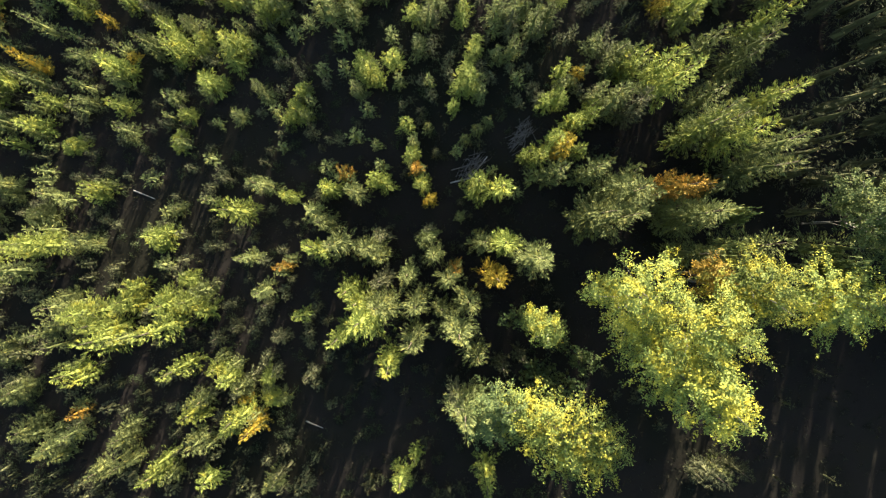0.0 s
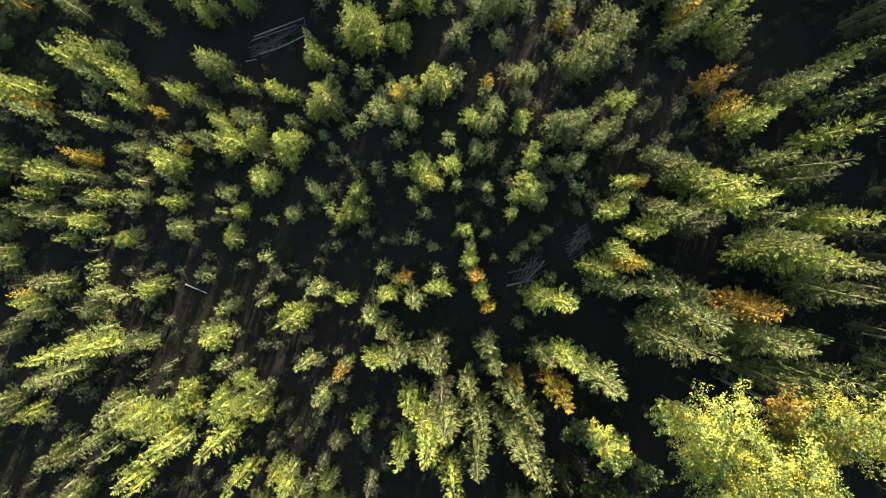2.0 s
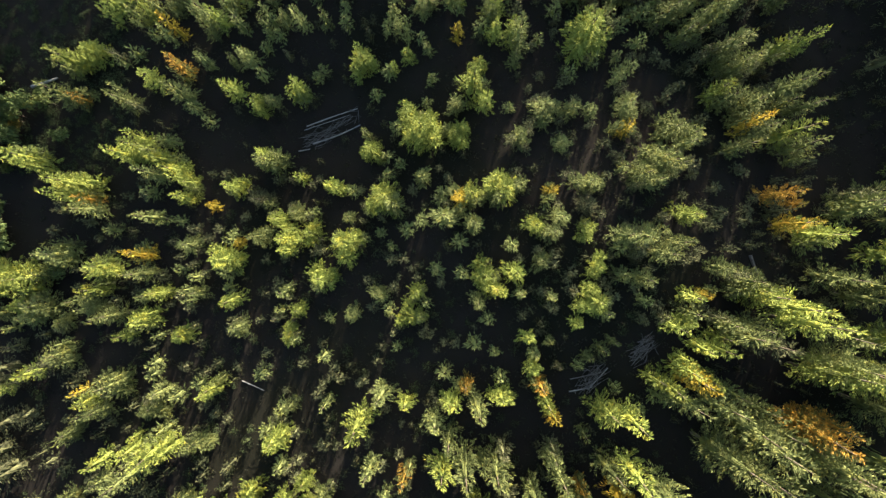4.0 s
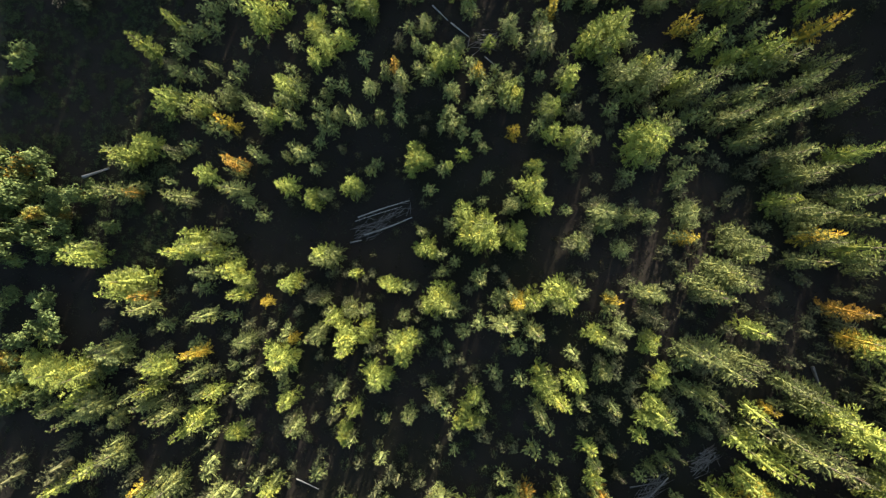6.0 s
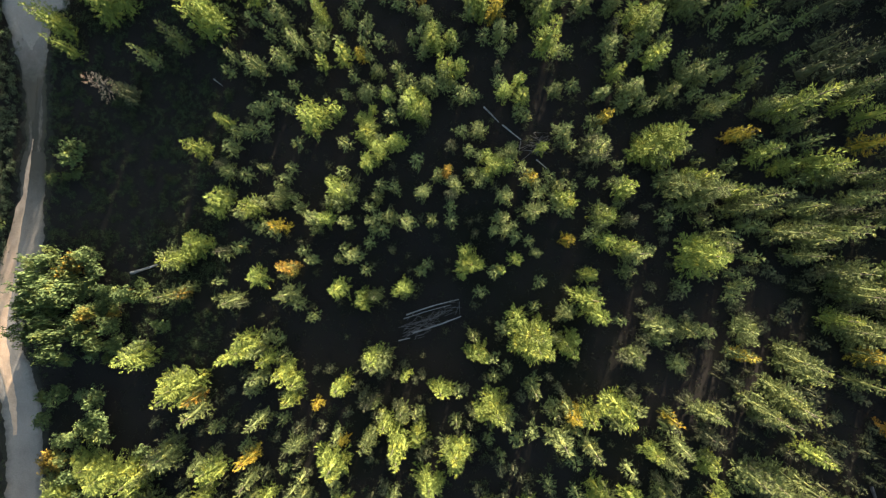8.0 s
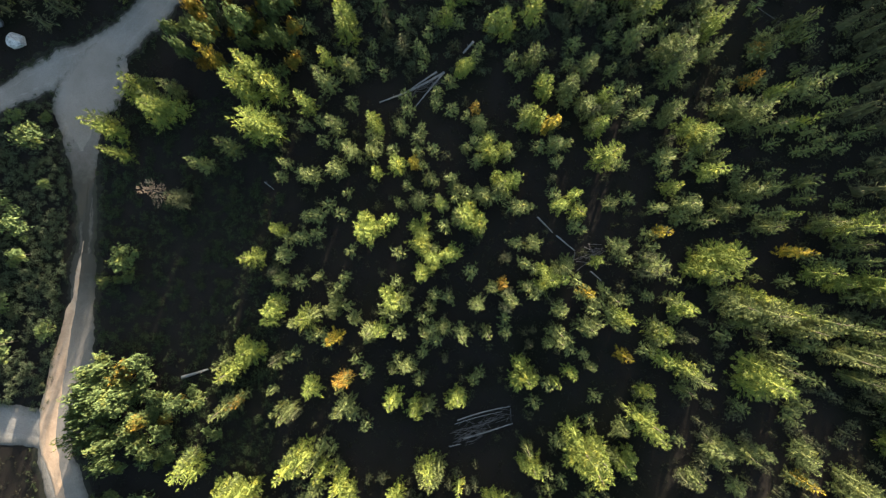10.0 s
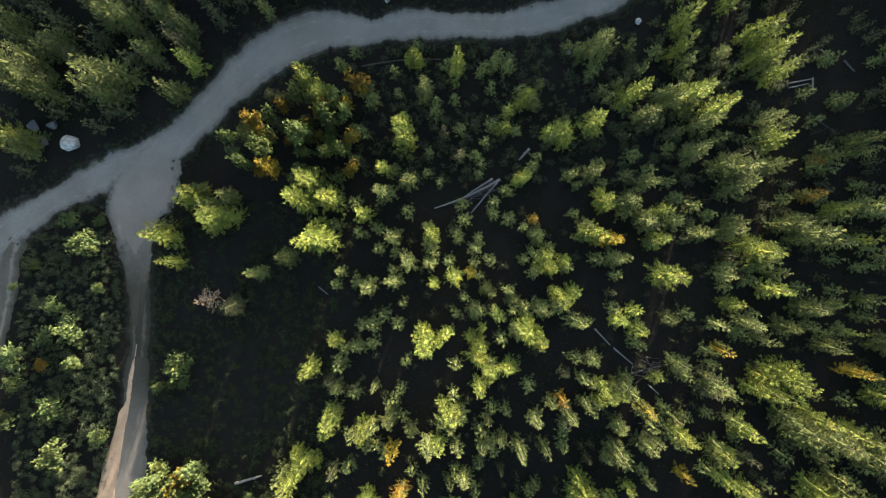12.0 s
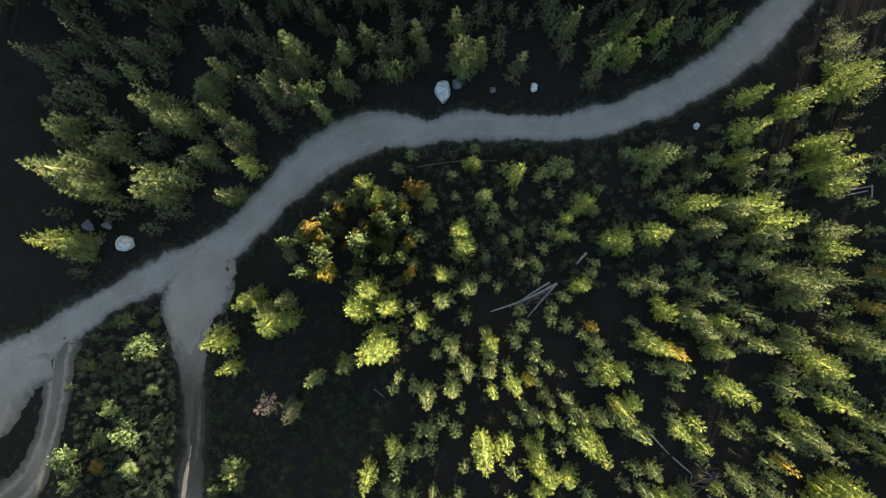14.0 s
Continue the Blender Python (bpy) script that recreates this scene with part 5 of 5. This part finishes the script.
# birches on the south-east rise
birch(20.8, -5.2, 17.5, [(0, 0, 13, 4.2, 4.4), (-3.2, 0.6, 9.5, 2.0, 3), (1, -3.5, 9, 3.5, 4)], "y", 1, 520)
birch(25.0, -8.2, 22.0, [(0, 0.5, 17.6, 3.6, 4.2), (0, -2, 12, 4, 4)], "y", 2, 460)
birch(24.4, -13.6, 22.5, [(0, 0, 18.6, 3.0, 3.6), (-1.5, 1.5, 13, 3.5, 4)], "y", 3, 420)
birch(30.7, -3.9, 18.5, [(0, 0, 14, 3.6, 4), (2.5, -0.5, 12.5, 3, 3), (-1, -3, 10, 3, 3)], "y", 4, 460)
birch(39.8, -5.2, 14.5, [(0, 0, 10.5, 4, 3.5), (4, -0.5, 10, 3, 3)], "y", 5, 400)
birch(12.4, -19.3, 15.5, [(0, 0, 11.5, 4.0, 3.6), (-3.4, 1.4, 9, 3.2, 3), (3.2, -2, 10.5, 3.4, 3)], "y", 6, 520)
birch(6.2, -17.6, 13.5, [(0, 0, 10, 2.8, 3), (-1.5, -1.8, 8, 2.2, 2.6)], "b", 10, 260, label="leafy birch tree with fading green leaves")
birch(11.8, -9.2, 11.0, [(0, 0, 9, 1.7, 2), (-0.8, 0.6, 6, 1.6, 2)], "y", 7, 120)
birch(45.5, 3.2, 15.5, [(0, 0, 11.5, 3.4, 3.6), (2.5, -2.5, 10.0, 2.8, 3.0), (-1.5, 2.2, 9.0, 2.4, 2.6)], "b", 8, 420, label="green birch tree on the wooded rise")
birch(27.4, -2.6, 16.2, [(0, 0, 13.2, 2.0, 2), (1.2, -0.8, 13, 1.5, 1.5)], "o", 9, 130, label="small birch tree with orange autumn leaves")


# ---- fallen logs and boulders ----
def fallen_log(x0, y0, x1, y1, radius, mat=DEAD_WOOD, label="", lift=0.0, lift_end=None):
    """A bare fallen trunk lying on the ground, tapered, slightly bent, with a few branch stubs."""
    g = np.random.default_rng(int(abs(x0 * 131 + y0 * 17)))
    lift_end = lift if lift_end is None else lift_end
    n = max(4, int(math.hypot(x1 - x0, y1 - y0) / 0.8))
    bend = g.uniform(-0.03, 0.03) * math.hypot(x1 - x0, y1 - y0)
    path, radii = [], []
    for k in range(n + 1):
        s = k / n
        x = x0 + (x1 - x0) * s - (y1 - y0) * 0.1 * bend * math.sin(3.14 * s)
        y = y0 + (y1 - y0) * s + (x1 - x0) * 0.1 * bend * math.sin(3.14 * s)
        rr = radius * (1.1 - 0.5 * s) * g.uniform(0.92, 1.08)
        path.append((x, y, float(ground_z(x, y)) + rr * 0.75 + lift + (lift_end - lift) * s))
        radii.append(rr)
    for k in range(0, n + 1, 2):
        PLANTED.append((path[k][0], path[k][1], 1.6))
    root = new("fallen_log")
    root.location = path[0]
    shifted = [tuple(np.array(p) - np.array(path[0])) for p in path]
    v, f = tube(shifted, radii, 8)
    part("stem", tone_mesh("stem", v, f, mat, True), root)
    for k in range(min(5, n // 2)):
        p = Vector(shifted[int(g.integers(1, n))])
        d = Vector((g.normal(), g.normal(), abs(g.normal()) * 0.6 + 0.1)).normalized()
        sv, sf = tube([p, p + d * g.uniform(0.2, 0.6)], [radius * 0.28, radius * 0.12], 5)
        part("branch_stub", tone_mesh("branch_stub", sv, sf, mat), root)
    tagged(root, label or "bleached grey fallen tree trunk on the forest floor", "log", "fallen logs")
    return root


def boulder(x, y, sx, sy, sz, seed, mat=ROCK, label=""):
    """A rough faceted stone, half sunk in the ground."""
    bm = bmesh.new()
    bmesh.ops.create_icosphere(bm, subdivisions=3, radius=1.0)
    g = np.random.default_rng(seed)
    cuts = [(unit(g.normal(size=3)), g.uniform(0.45, 0.80)) for k in range(11)]
    for v in bm.verts:
        p = np.array(v.co)
        for nrm, d in cuts:
            over = float(p @ nrm) - d
            if over > 0:
                p -= nrm * over * 0.97
        p *= 1 + 0.09 * noise.noise(Vector(p) * 2.2 + Vector((seed, 0, 0)))
        v.co = (p[0] * sx, p[1] * sy, p[2] * sz)
    me = bpy.data.meshes.new("boulder")
    bm.to_mesh(me)
    bm.free()
    me.materials.append(mat)
    ob = new("boulder", me)
    ob.location = (x, y, float(ground_z(x, y)) + sz * 0.45)
    ob.rotation_euler = (0, 0, g.uniform(0, 6.28))
    PLANTED.append((x, y, 2.0 * max(sx, sy)))
    return tagged(ob, label or "large pale granite boulder beside the road", "rock", "roadside boulders")


boulder(-58.7, 132.4, 2.0, 1.6, 1.2, 3)
boulder(-56.8, 133.6, 1.0, 1.0, 0.8, 8, GREY_ROCK, "grey boulder in the shade beside the road")
boulder(-44.4, 133.3, 0.95, 0.85, 0.7, 5)
boulder(-109.2, 107.0, 1.7, 1.8, 1.2, 12)
boulder(-115.6, 109.8, 1.1, 1.2, 0.8, 13, GREY_ROCK, "grey boulder in the shade beside the road")
boulder(-112.4, 110.1, 1.0, 1.0, 0.7, 17, GREY_ROCK, "grey boulder in the shade beside the road")
boulder(-114.0, 107.4, 1.0, 1.1, 0.7, 19, GREY_ROCK, "grey boulder in the shade beside the road")
boulder(-29.8, 122.6, 0.6, 0.5, 0.4, 23)
boulder(-19.2, 127.4, 0.7, 0.6, 0.45, 29)
boulder(-51.0, 133.0, 0.7, 0.6, 0.4, 31, GREY_ROCK, "grey boulder in the shade beside the road")

# the crossed logs in the hollow
fallen_log(-37.6, 47.4, -29.4, 50.0, 0.11)
fallen_log(-38.0, 46.8, -30.6, 49.1, 0.06)
fallen_log(-36.6, 44.6, -29.0, 47.4, 0.14)
fallen_log(-38.8, 43.4, -37.0, 43.8, 0.10)
fallen_log(-29.3, 49.7, -29.2, 47.6, 0.04, GREY_WOOD)
fallen_log(-38.0, 44.9, -35.5, 47.6, 0.04, GREY_WOOD, lift=0.2)
fallen_log(-35.2, 45.6, -33.0, 48.4, 0.04, GREY_WOOD, lift=0.2)
fallen_log(-38.4, 45.6, -31.0, 47.9, 0.04, GREY_WOOD, lift=0.1)
fallen_log(-37.5, 44.2, -33.5, 46.8, 0.04, GREY_WOOD, lift=0.15)
# the pair in the clearing south of the main road
fallen_log(-40.3, 102.3, -50.6, 97.6, 0.18)
fallen_log(-40.6, 102.0, -44.8, 96.9, 0.13)
fallen_log(-41.5, 102.4, -46.0, 99.4, 0.14)
fallen_log(-35.8, 107.2, -37.4, 105.4, 0.20)
# thin trunks on the slope
fallen_log(-25.9, 79.5, -23.6, 77.1, 0.11)
fallen_log(-23.1, 76.7, -20.3, 74.4, 0.12)
fallen_log(-18.0, 71.4, -16.4, 70.0, 0.09)
fallen_log(-20.3, 74.2, -20.6, 72.6, 0.06, GREY_WOOD)
fallen_log(3.6, 117.7, 7.2, 118.4, 0.12)
fallen_log(3.8, 117.0, 6.8, 117.7, 0.09)
fallen_log(7.4, 118.6, 7.4, 116.6, 0.12)
fallen_log(8.6, 123.0, 10.6, 121.1, 0.10)
fallen_log(12.0, 121.2, 13.6, 119.5, 0.14, GREY_WOOD)
fallen_log(7.8, 112.2, 11.0, 109.9, 0.05, GREY_WOOD)
fallen_log(-81.2, 53.6, -77.0, 55.0, 0.24)
fallen_log(-68.9, 84.8, -67.3, 83.6, 0.07)
fallen_log(1.0, 8.9, 4.0, 9.6, 0.09)
fallen_log(3.4, 9.3, 5.9, 12.3, 0.11)
fallen_log(1.1, 10.6, 5.1, 11.7, 0.08, GREY_WOOD)
fallen_log(8.7, 14.3, 11.7, 16.0, 0.08, GREY_WOOD)
fallen_log(9.4, 13.3, 9.5, 15.4, 0.05, GREY_WOOD)
fallen_log(10.4, 13.7, 11.2, 15.8, 0.05, GREY_WOOD)
fallen_log(-45.5, 8.6, -42.1, 7.3, 0.09)
fallen_log(-18.0, -22.7, -15.7, -23.5, 0.09)
fallen_log(24.3, 27.3, 25.2, 24.8, 0.22, GREY_WOOD)
fallen_log(-62.8, 120.4, -50.0, 121.6, 0.11, BARK, "thin brown log along the road bank")



def brush_pile(x, y, length, width, angle, count, seed):
    """A low heap of thin bleached twigs, lying mostly one way."""
    g = np.random.default_rng(seed)
    verts, faces = [], []
    c, q = math.cos(angle), math.sin(angle)
    for k in range(count):
        u, v = g.uniform(-0.5, 0.5) * length, g.normal() * 0.3 * width
        a = angle + g.normal() * 0.5
        half = g.uniform(0.4, 1.3)
        px, py = x + u * c - v * q, y + u * q + v * c
        ends = [(px + e * half * math.cos(a), py + e * half * math.sin(a)) for e in (-1, 0, 1)]
        lift = g.uniform(0.03, 0.3)
        tv2, tf2 = tube([(ex, ey, float(ground_z(ex, ey)) + lift + 0.1 * n) for n, (ex, ey) in enumerate(ends)], [0.035, 0.03, 0.012], 4)
        n0 = len(verts)
        verts += tv2
        faces += [tuple(i + n0 for i in f) for f in tf2]
    PLANTED.append((x, y, width))
    return tagged(new("brush_pile", tone_mesh("brush_pile", verts, faces, GREY_WOOD)), "heap of thin bleached twigs among fallen logs", "brushwood", kind="stuff")


brush_pile(-35.2, 45.9, 5.0, 2.2, 0.34, 60, 1)
brush_pile(-31.5, 48.2, 4.0, 1.6, 0.34, 22, 2)
brush_pile(3.9, 11.0, 3.6, 2.0, 0.85, 60, 3)
brush_pile(10.2, 14.9, 3.4, 2.2, 0.7, 60, 4)
brush_pile(-43.6, 100.0, 5.0, 1.4, 0.5, 34, 5)
brush_pile(-17.8, 73.6, 3.4, 2.2, 0.3, 34, 6)

# ---- undergrowth, saplings and the forest beyond the seen stretch ----
def scatter(count, box, gap, seed, road_gap=0.6):
    """Random places in the box, clear of the roads and of what is planted already."""
    g = np.random.default_rng(seed)
    trees = np.array(PLANTED)
    got = []
    while len(got) < count:
        x, y = g.uniform(box[0], box[1]), g.uniform(box[2], box[3])
        if np.min(np.hypot(trees[:, 0] - x, trees[:, 1] - y) - trees[:, 2] * gap) < 0 or off_road(x, y) < road_gap:
            count -= 0.4
            continue
        got.append((x, y))
    return got


def joined(name, template, places, size, mat, label, category, seed):
    """Many alike plants in one mesh: size(g), or the place itself, gives radius and height factors."""
    g = np.random.default_rng(seed)
    all_verts = []
    for x, y, *more in places:
        me = template[int(g.integers(len(template)))]
        r, h = more if len(more) == 2 else size(g)
        h *= more[0] if len(more) == 1 else 1.0
        a = g.uniform(0, 6.28)
        c, s = math.cos(a), math.sin(a)
        v = np.stack(((me[:, 0] * c - me[:, 1] * s) * r + x, (me[:, 0] * s + me[:, 1] * c) * r + y, me[:, 2] * h + float(ground_z(x, y)) - 0.05), -1)
        all_verts.append(v)
    ob = new(name, quads_mesh(name, np.concatenate(all_verts), mat))
    return tagged(ob, label, category, kind="stuff")


CLUMP_TREES = [conifer_verts(380 + k, 40, 17, 0.38, bare=0.06) for k in range(8)]
for tone, text in (("g", "green young spruces crowding round taller ones"), ("y", "yellow-green young firs crowding round taller ones"), ("d", "young spruces, needles darkened for the shade of taller ones")):
    joined("understorey_conifers", CLUMP_TREES, [(x, y, r, h / TALL) for x, y, r, h in UNDERSTOREY[tone]], None, NEEDLES[tone], text, "sapling", 40)
LOW_TREES = [conifer_verts(80 + k, 18, 6, 0.50, bare=0.08) for k in range(6)]
seedlings = scatter(3000, (-66, 45, -38, 124), 0.6, 3)
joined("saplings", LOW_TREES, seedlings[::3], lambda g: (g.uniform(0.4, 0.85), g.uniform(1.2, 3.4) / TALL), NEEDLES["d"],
       "young spruce saplings, needles darkened for the shade between the trees", "sapling", 4)
YOUNG_TREES = [conifer_verts(180 + k, 26, 10, 0.48, bare=0.10) for k in range(6)]
joined("young_spruces", YOUNG_TREES, [p for p in seedlings[1::7] if 5 < p[1] < 58 and p[0] < 14] + [p for p in seedlings[1::3] if p[1] >= 58 and p[0] < 22], lambda g: (g.uniform(0.75, 1.2), g.uniform(3.0, 4.8) / TALL), NEEDLES["g"],
       "young green spruces filling the gaps of the plantation", "sapling", 24)
# saplings added to cover and shade sunlit gaps in the ground
infill = scatter(300, (-76, -14, -36, 40), 0.9, 51) + scatter(170, (-6, 34, 18, 66), 0.8, 52) + scatter(200, (-22, 34, 92, 150), 0.9, 53, 2.0)
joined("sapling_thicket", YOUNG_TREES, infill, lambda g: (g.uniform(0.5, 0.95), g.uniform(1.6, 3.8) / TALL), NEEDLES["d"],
       "young spruces with shade-darkened needles filling the gaps of the slope", "sapling", 54)
tuft_rng = np.random.default_rng(90)
TUFTS = [np.array([twig_quads(tuft_rng.normal(size=3) * np.array((0.28, 0.28, 0.0)) + np.array((0, 0, 0.05)), unit(tuft_rng.normal(size=3) * np.array((1, 1, 0.3)) + np.array((0, 0, 0.7))), 0.34, 0.15, tuft_rng.uniform(-1, 1))
                   for k in range(6)]).reshape(-1, 3) for j in range(5)]
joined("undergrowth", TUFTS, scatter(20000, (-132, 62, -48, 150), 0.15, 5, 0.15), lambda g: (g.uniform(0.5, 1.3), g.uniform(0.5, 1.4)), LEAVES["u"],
       "low undergrowth and moss on the forest floor, colour darkened for shade", "undergrowth", 6)
BUSH = [leafy_verts(95 + k, [(0, 0, 0.5, 0.7, 0.45), (0.55, 0.3, 0.4, 0.45, 0.3), (-0.4, 0.5, 0.35, 0.4, 0.3)], 26, 5, 0.18, 0.17)[0] for k in range(4)]
joined("low_shrubs", BUSH, scatter(900, (-117, -100.5, 48, 97), 0.30, 8, 0.35), lambda g: (g.uniform(0.35, 0.85), g.uniform(0.6, 1.5)), LEAVES["i"],
       "dense low grey-green shrubs between the gravel tracks", "shrub", 9)
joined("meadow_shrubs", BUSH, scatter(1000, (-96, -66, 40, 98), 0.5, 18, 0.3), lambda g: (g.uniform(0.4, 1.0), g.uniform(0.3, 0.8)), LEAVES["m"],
       "low plants in the clearing, greens darkened for its shade", "undergrowth", 19)
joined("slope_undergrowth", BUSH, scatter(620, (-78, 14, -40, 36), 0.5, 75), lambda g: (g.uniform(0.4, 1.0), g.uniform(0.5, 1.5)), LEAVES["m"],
       "bushes and ferns under the trees of the slope, greens darkened for shade", "undergrowth", 76)
verge_rng = np.random.default_rng(71)
verge = []
for rows, gap in ((MAIN_ROAD, 0.55), (TRACK, 0.8), (SIDE_TRACK, 1.1)):
    c = smooth_path(rows, gap)
    t = np.gradient(c[:, :2], axis=0)
    t /= np.linalg.norm(t, axis=1)[:, None]
    for (x, y, w), (tx, ty) in zip(c, t):
        for side in (-1, 1):
            d = side * (w / 2 + verge_rng.uniform(-0.5, 1.9))
            if -132 < x < 20 and y < 165 and off_road(x - ty * d, y + tx * d) > -0.5:
                verge.append((x - ty * d, y + tx * d))
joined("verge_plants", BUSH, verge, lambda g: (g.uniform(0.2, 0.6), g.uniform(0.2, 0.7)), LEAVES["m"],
       "low weeds and grass along the road edges, greens darkened for shade", "undergrowth", 72)
joined("bank_plants", BUSH, scatter(620, (-64, -6, 102, 127), 0.5, 73, 0.3), lambda g: (g.uniform(0.4, 1.0), g.uniform(0.6, 1.8)), LEAVES["i"],
       "dark green bracken and low bushes on the road bank", "undergrowth", 74)
ROAD_X, ROAD_Y = [r[0] for r in MAIN_ROAD], [r[1] for r in MAIN_ROAD]


def beyond(x, y):
    """True on the far side of the main road, away from the plantation."""
    return y > np.interp(x, ROAD_X, ROAD_Y) + 6.5


outside = scatter(4300, (-155, 84, -70, 190), 0.85, 11, 2.0)
# out-of-view belt of trees, added to keep low sun off the road
across = [(x, y) for x, y in scatter(1750, (-155, 60, 140, 190), 0.85, 13, 2.0) if beyond(x, y - (13 if x < -30 else 4)) and y > 144]
across += [(x, y) for x, y in scatter(420, (-30, 80, 146, 205), 0.85, 14, 2.0) if beyond(x, y - 3)]
fringe = [(x, y) for x, y in scatter(420, (-120, 5, 100, 148), 0.9, 15, 2.0) if beyond(x, y)]
# factor 1.35 raises the east trees so they shade the stand beside them
around = [(x, y, 0.5 if -92 < x < -60 and y > -30 else 0.75 if x < 40 and 81 < y < 125 else 1.35 if x > 24 and y > 40 else 1.0) for x, y in outside
          if not beyond(x, y) and not (30 < x < 60 and -38 < y < -9) and (x > 46 or (x > 40 and y > 42) or (x > 17 and y > 81) or y < -40 or x < -128 or (x < -73 and y < 12))]
# extra trees at the east edge, added to shade the ground south of them
around += [(x, y, 1.0) for x, y in scatter(42, (40, 74, -9, 16), 0.8, 16)]
FAR_TREES = [conifer_verts(85 + k, 18, 7, 0.38, core=1.2) for k in range(6)]
EDGE_TREES = [conifer_verts(285 + k, 36, 13, 0.26, core=1.1) for k in range(6)]
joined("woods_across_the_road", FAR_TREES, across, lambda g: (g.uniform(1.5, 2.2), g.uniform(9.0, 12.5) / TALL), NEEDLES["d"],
       "unseen dense spruce wood, added beyond the gravel road to shade it", "forest", 12)
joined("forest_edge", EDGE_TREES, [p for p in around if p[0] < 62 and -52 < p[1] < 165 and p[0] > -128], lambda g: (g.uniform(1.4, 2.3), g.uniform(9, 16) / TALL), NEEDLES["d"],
       "tall green spruces with darkened needles along the edge of the stand", "forest", 22)
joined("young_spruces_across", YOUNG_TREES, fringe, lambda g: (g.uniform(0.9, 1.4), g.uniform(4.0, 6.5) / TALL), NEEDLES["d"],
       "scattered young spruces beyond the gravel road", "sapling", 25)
# out-of-view trees, added to carry the forest on and shade the seen part
joined("far_forest", FAR_TREES, [p for p in around if not (p[0] < 62 and -52 < p[1] < 165 and p[0] > -128)], lambda g: (g.uniform(1.6, 2.6), g.uniform(9, 17) / TALL), NEEDLES["g"],
       "unseen spruce forest, added to continue the stand on all sides", "forest", 12)
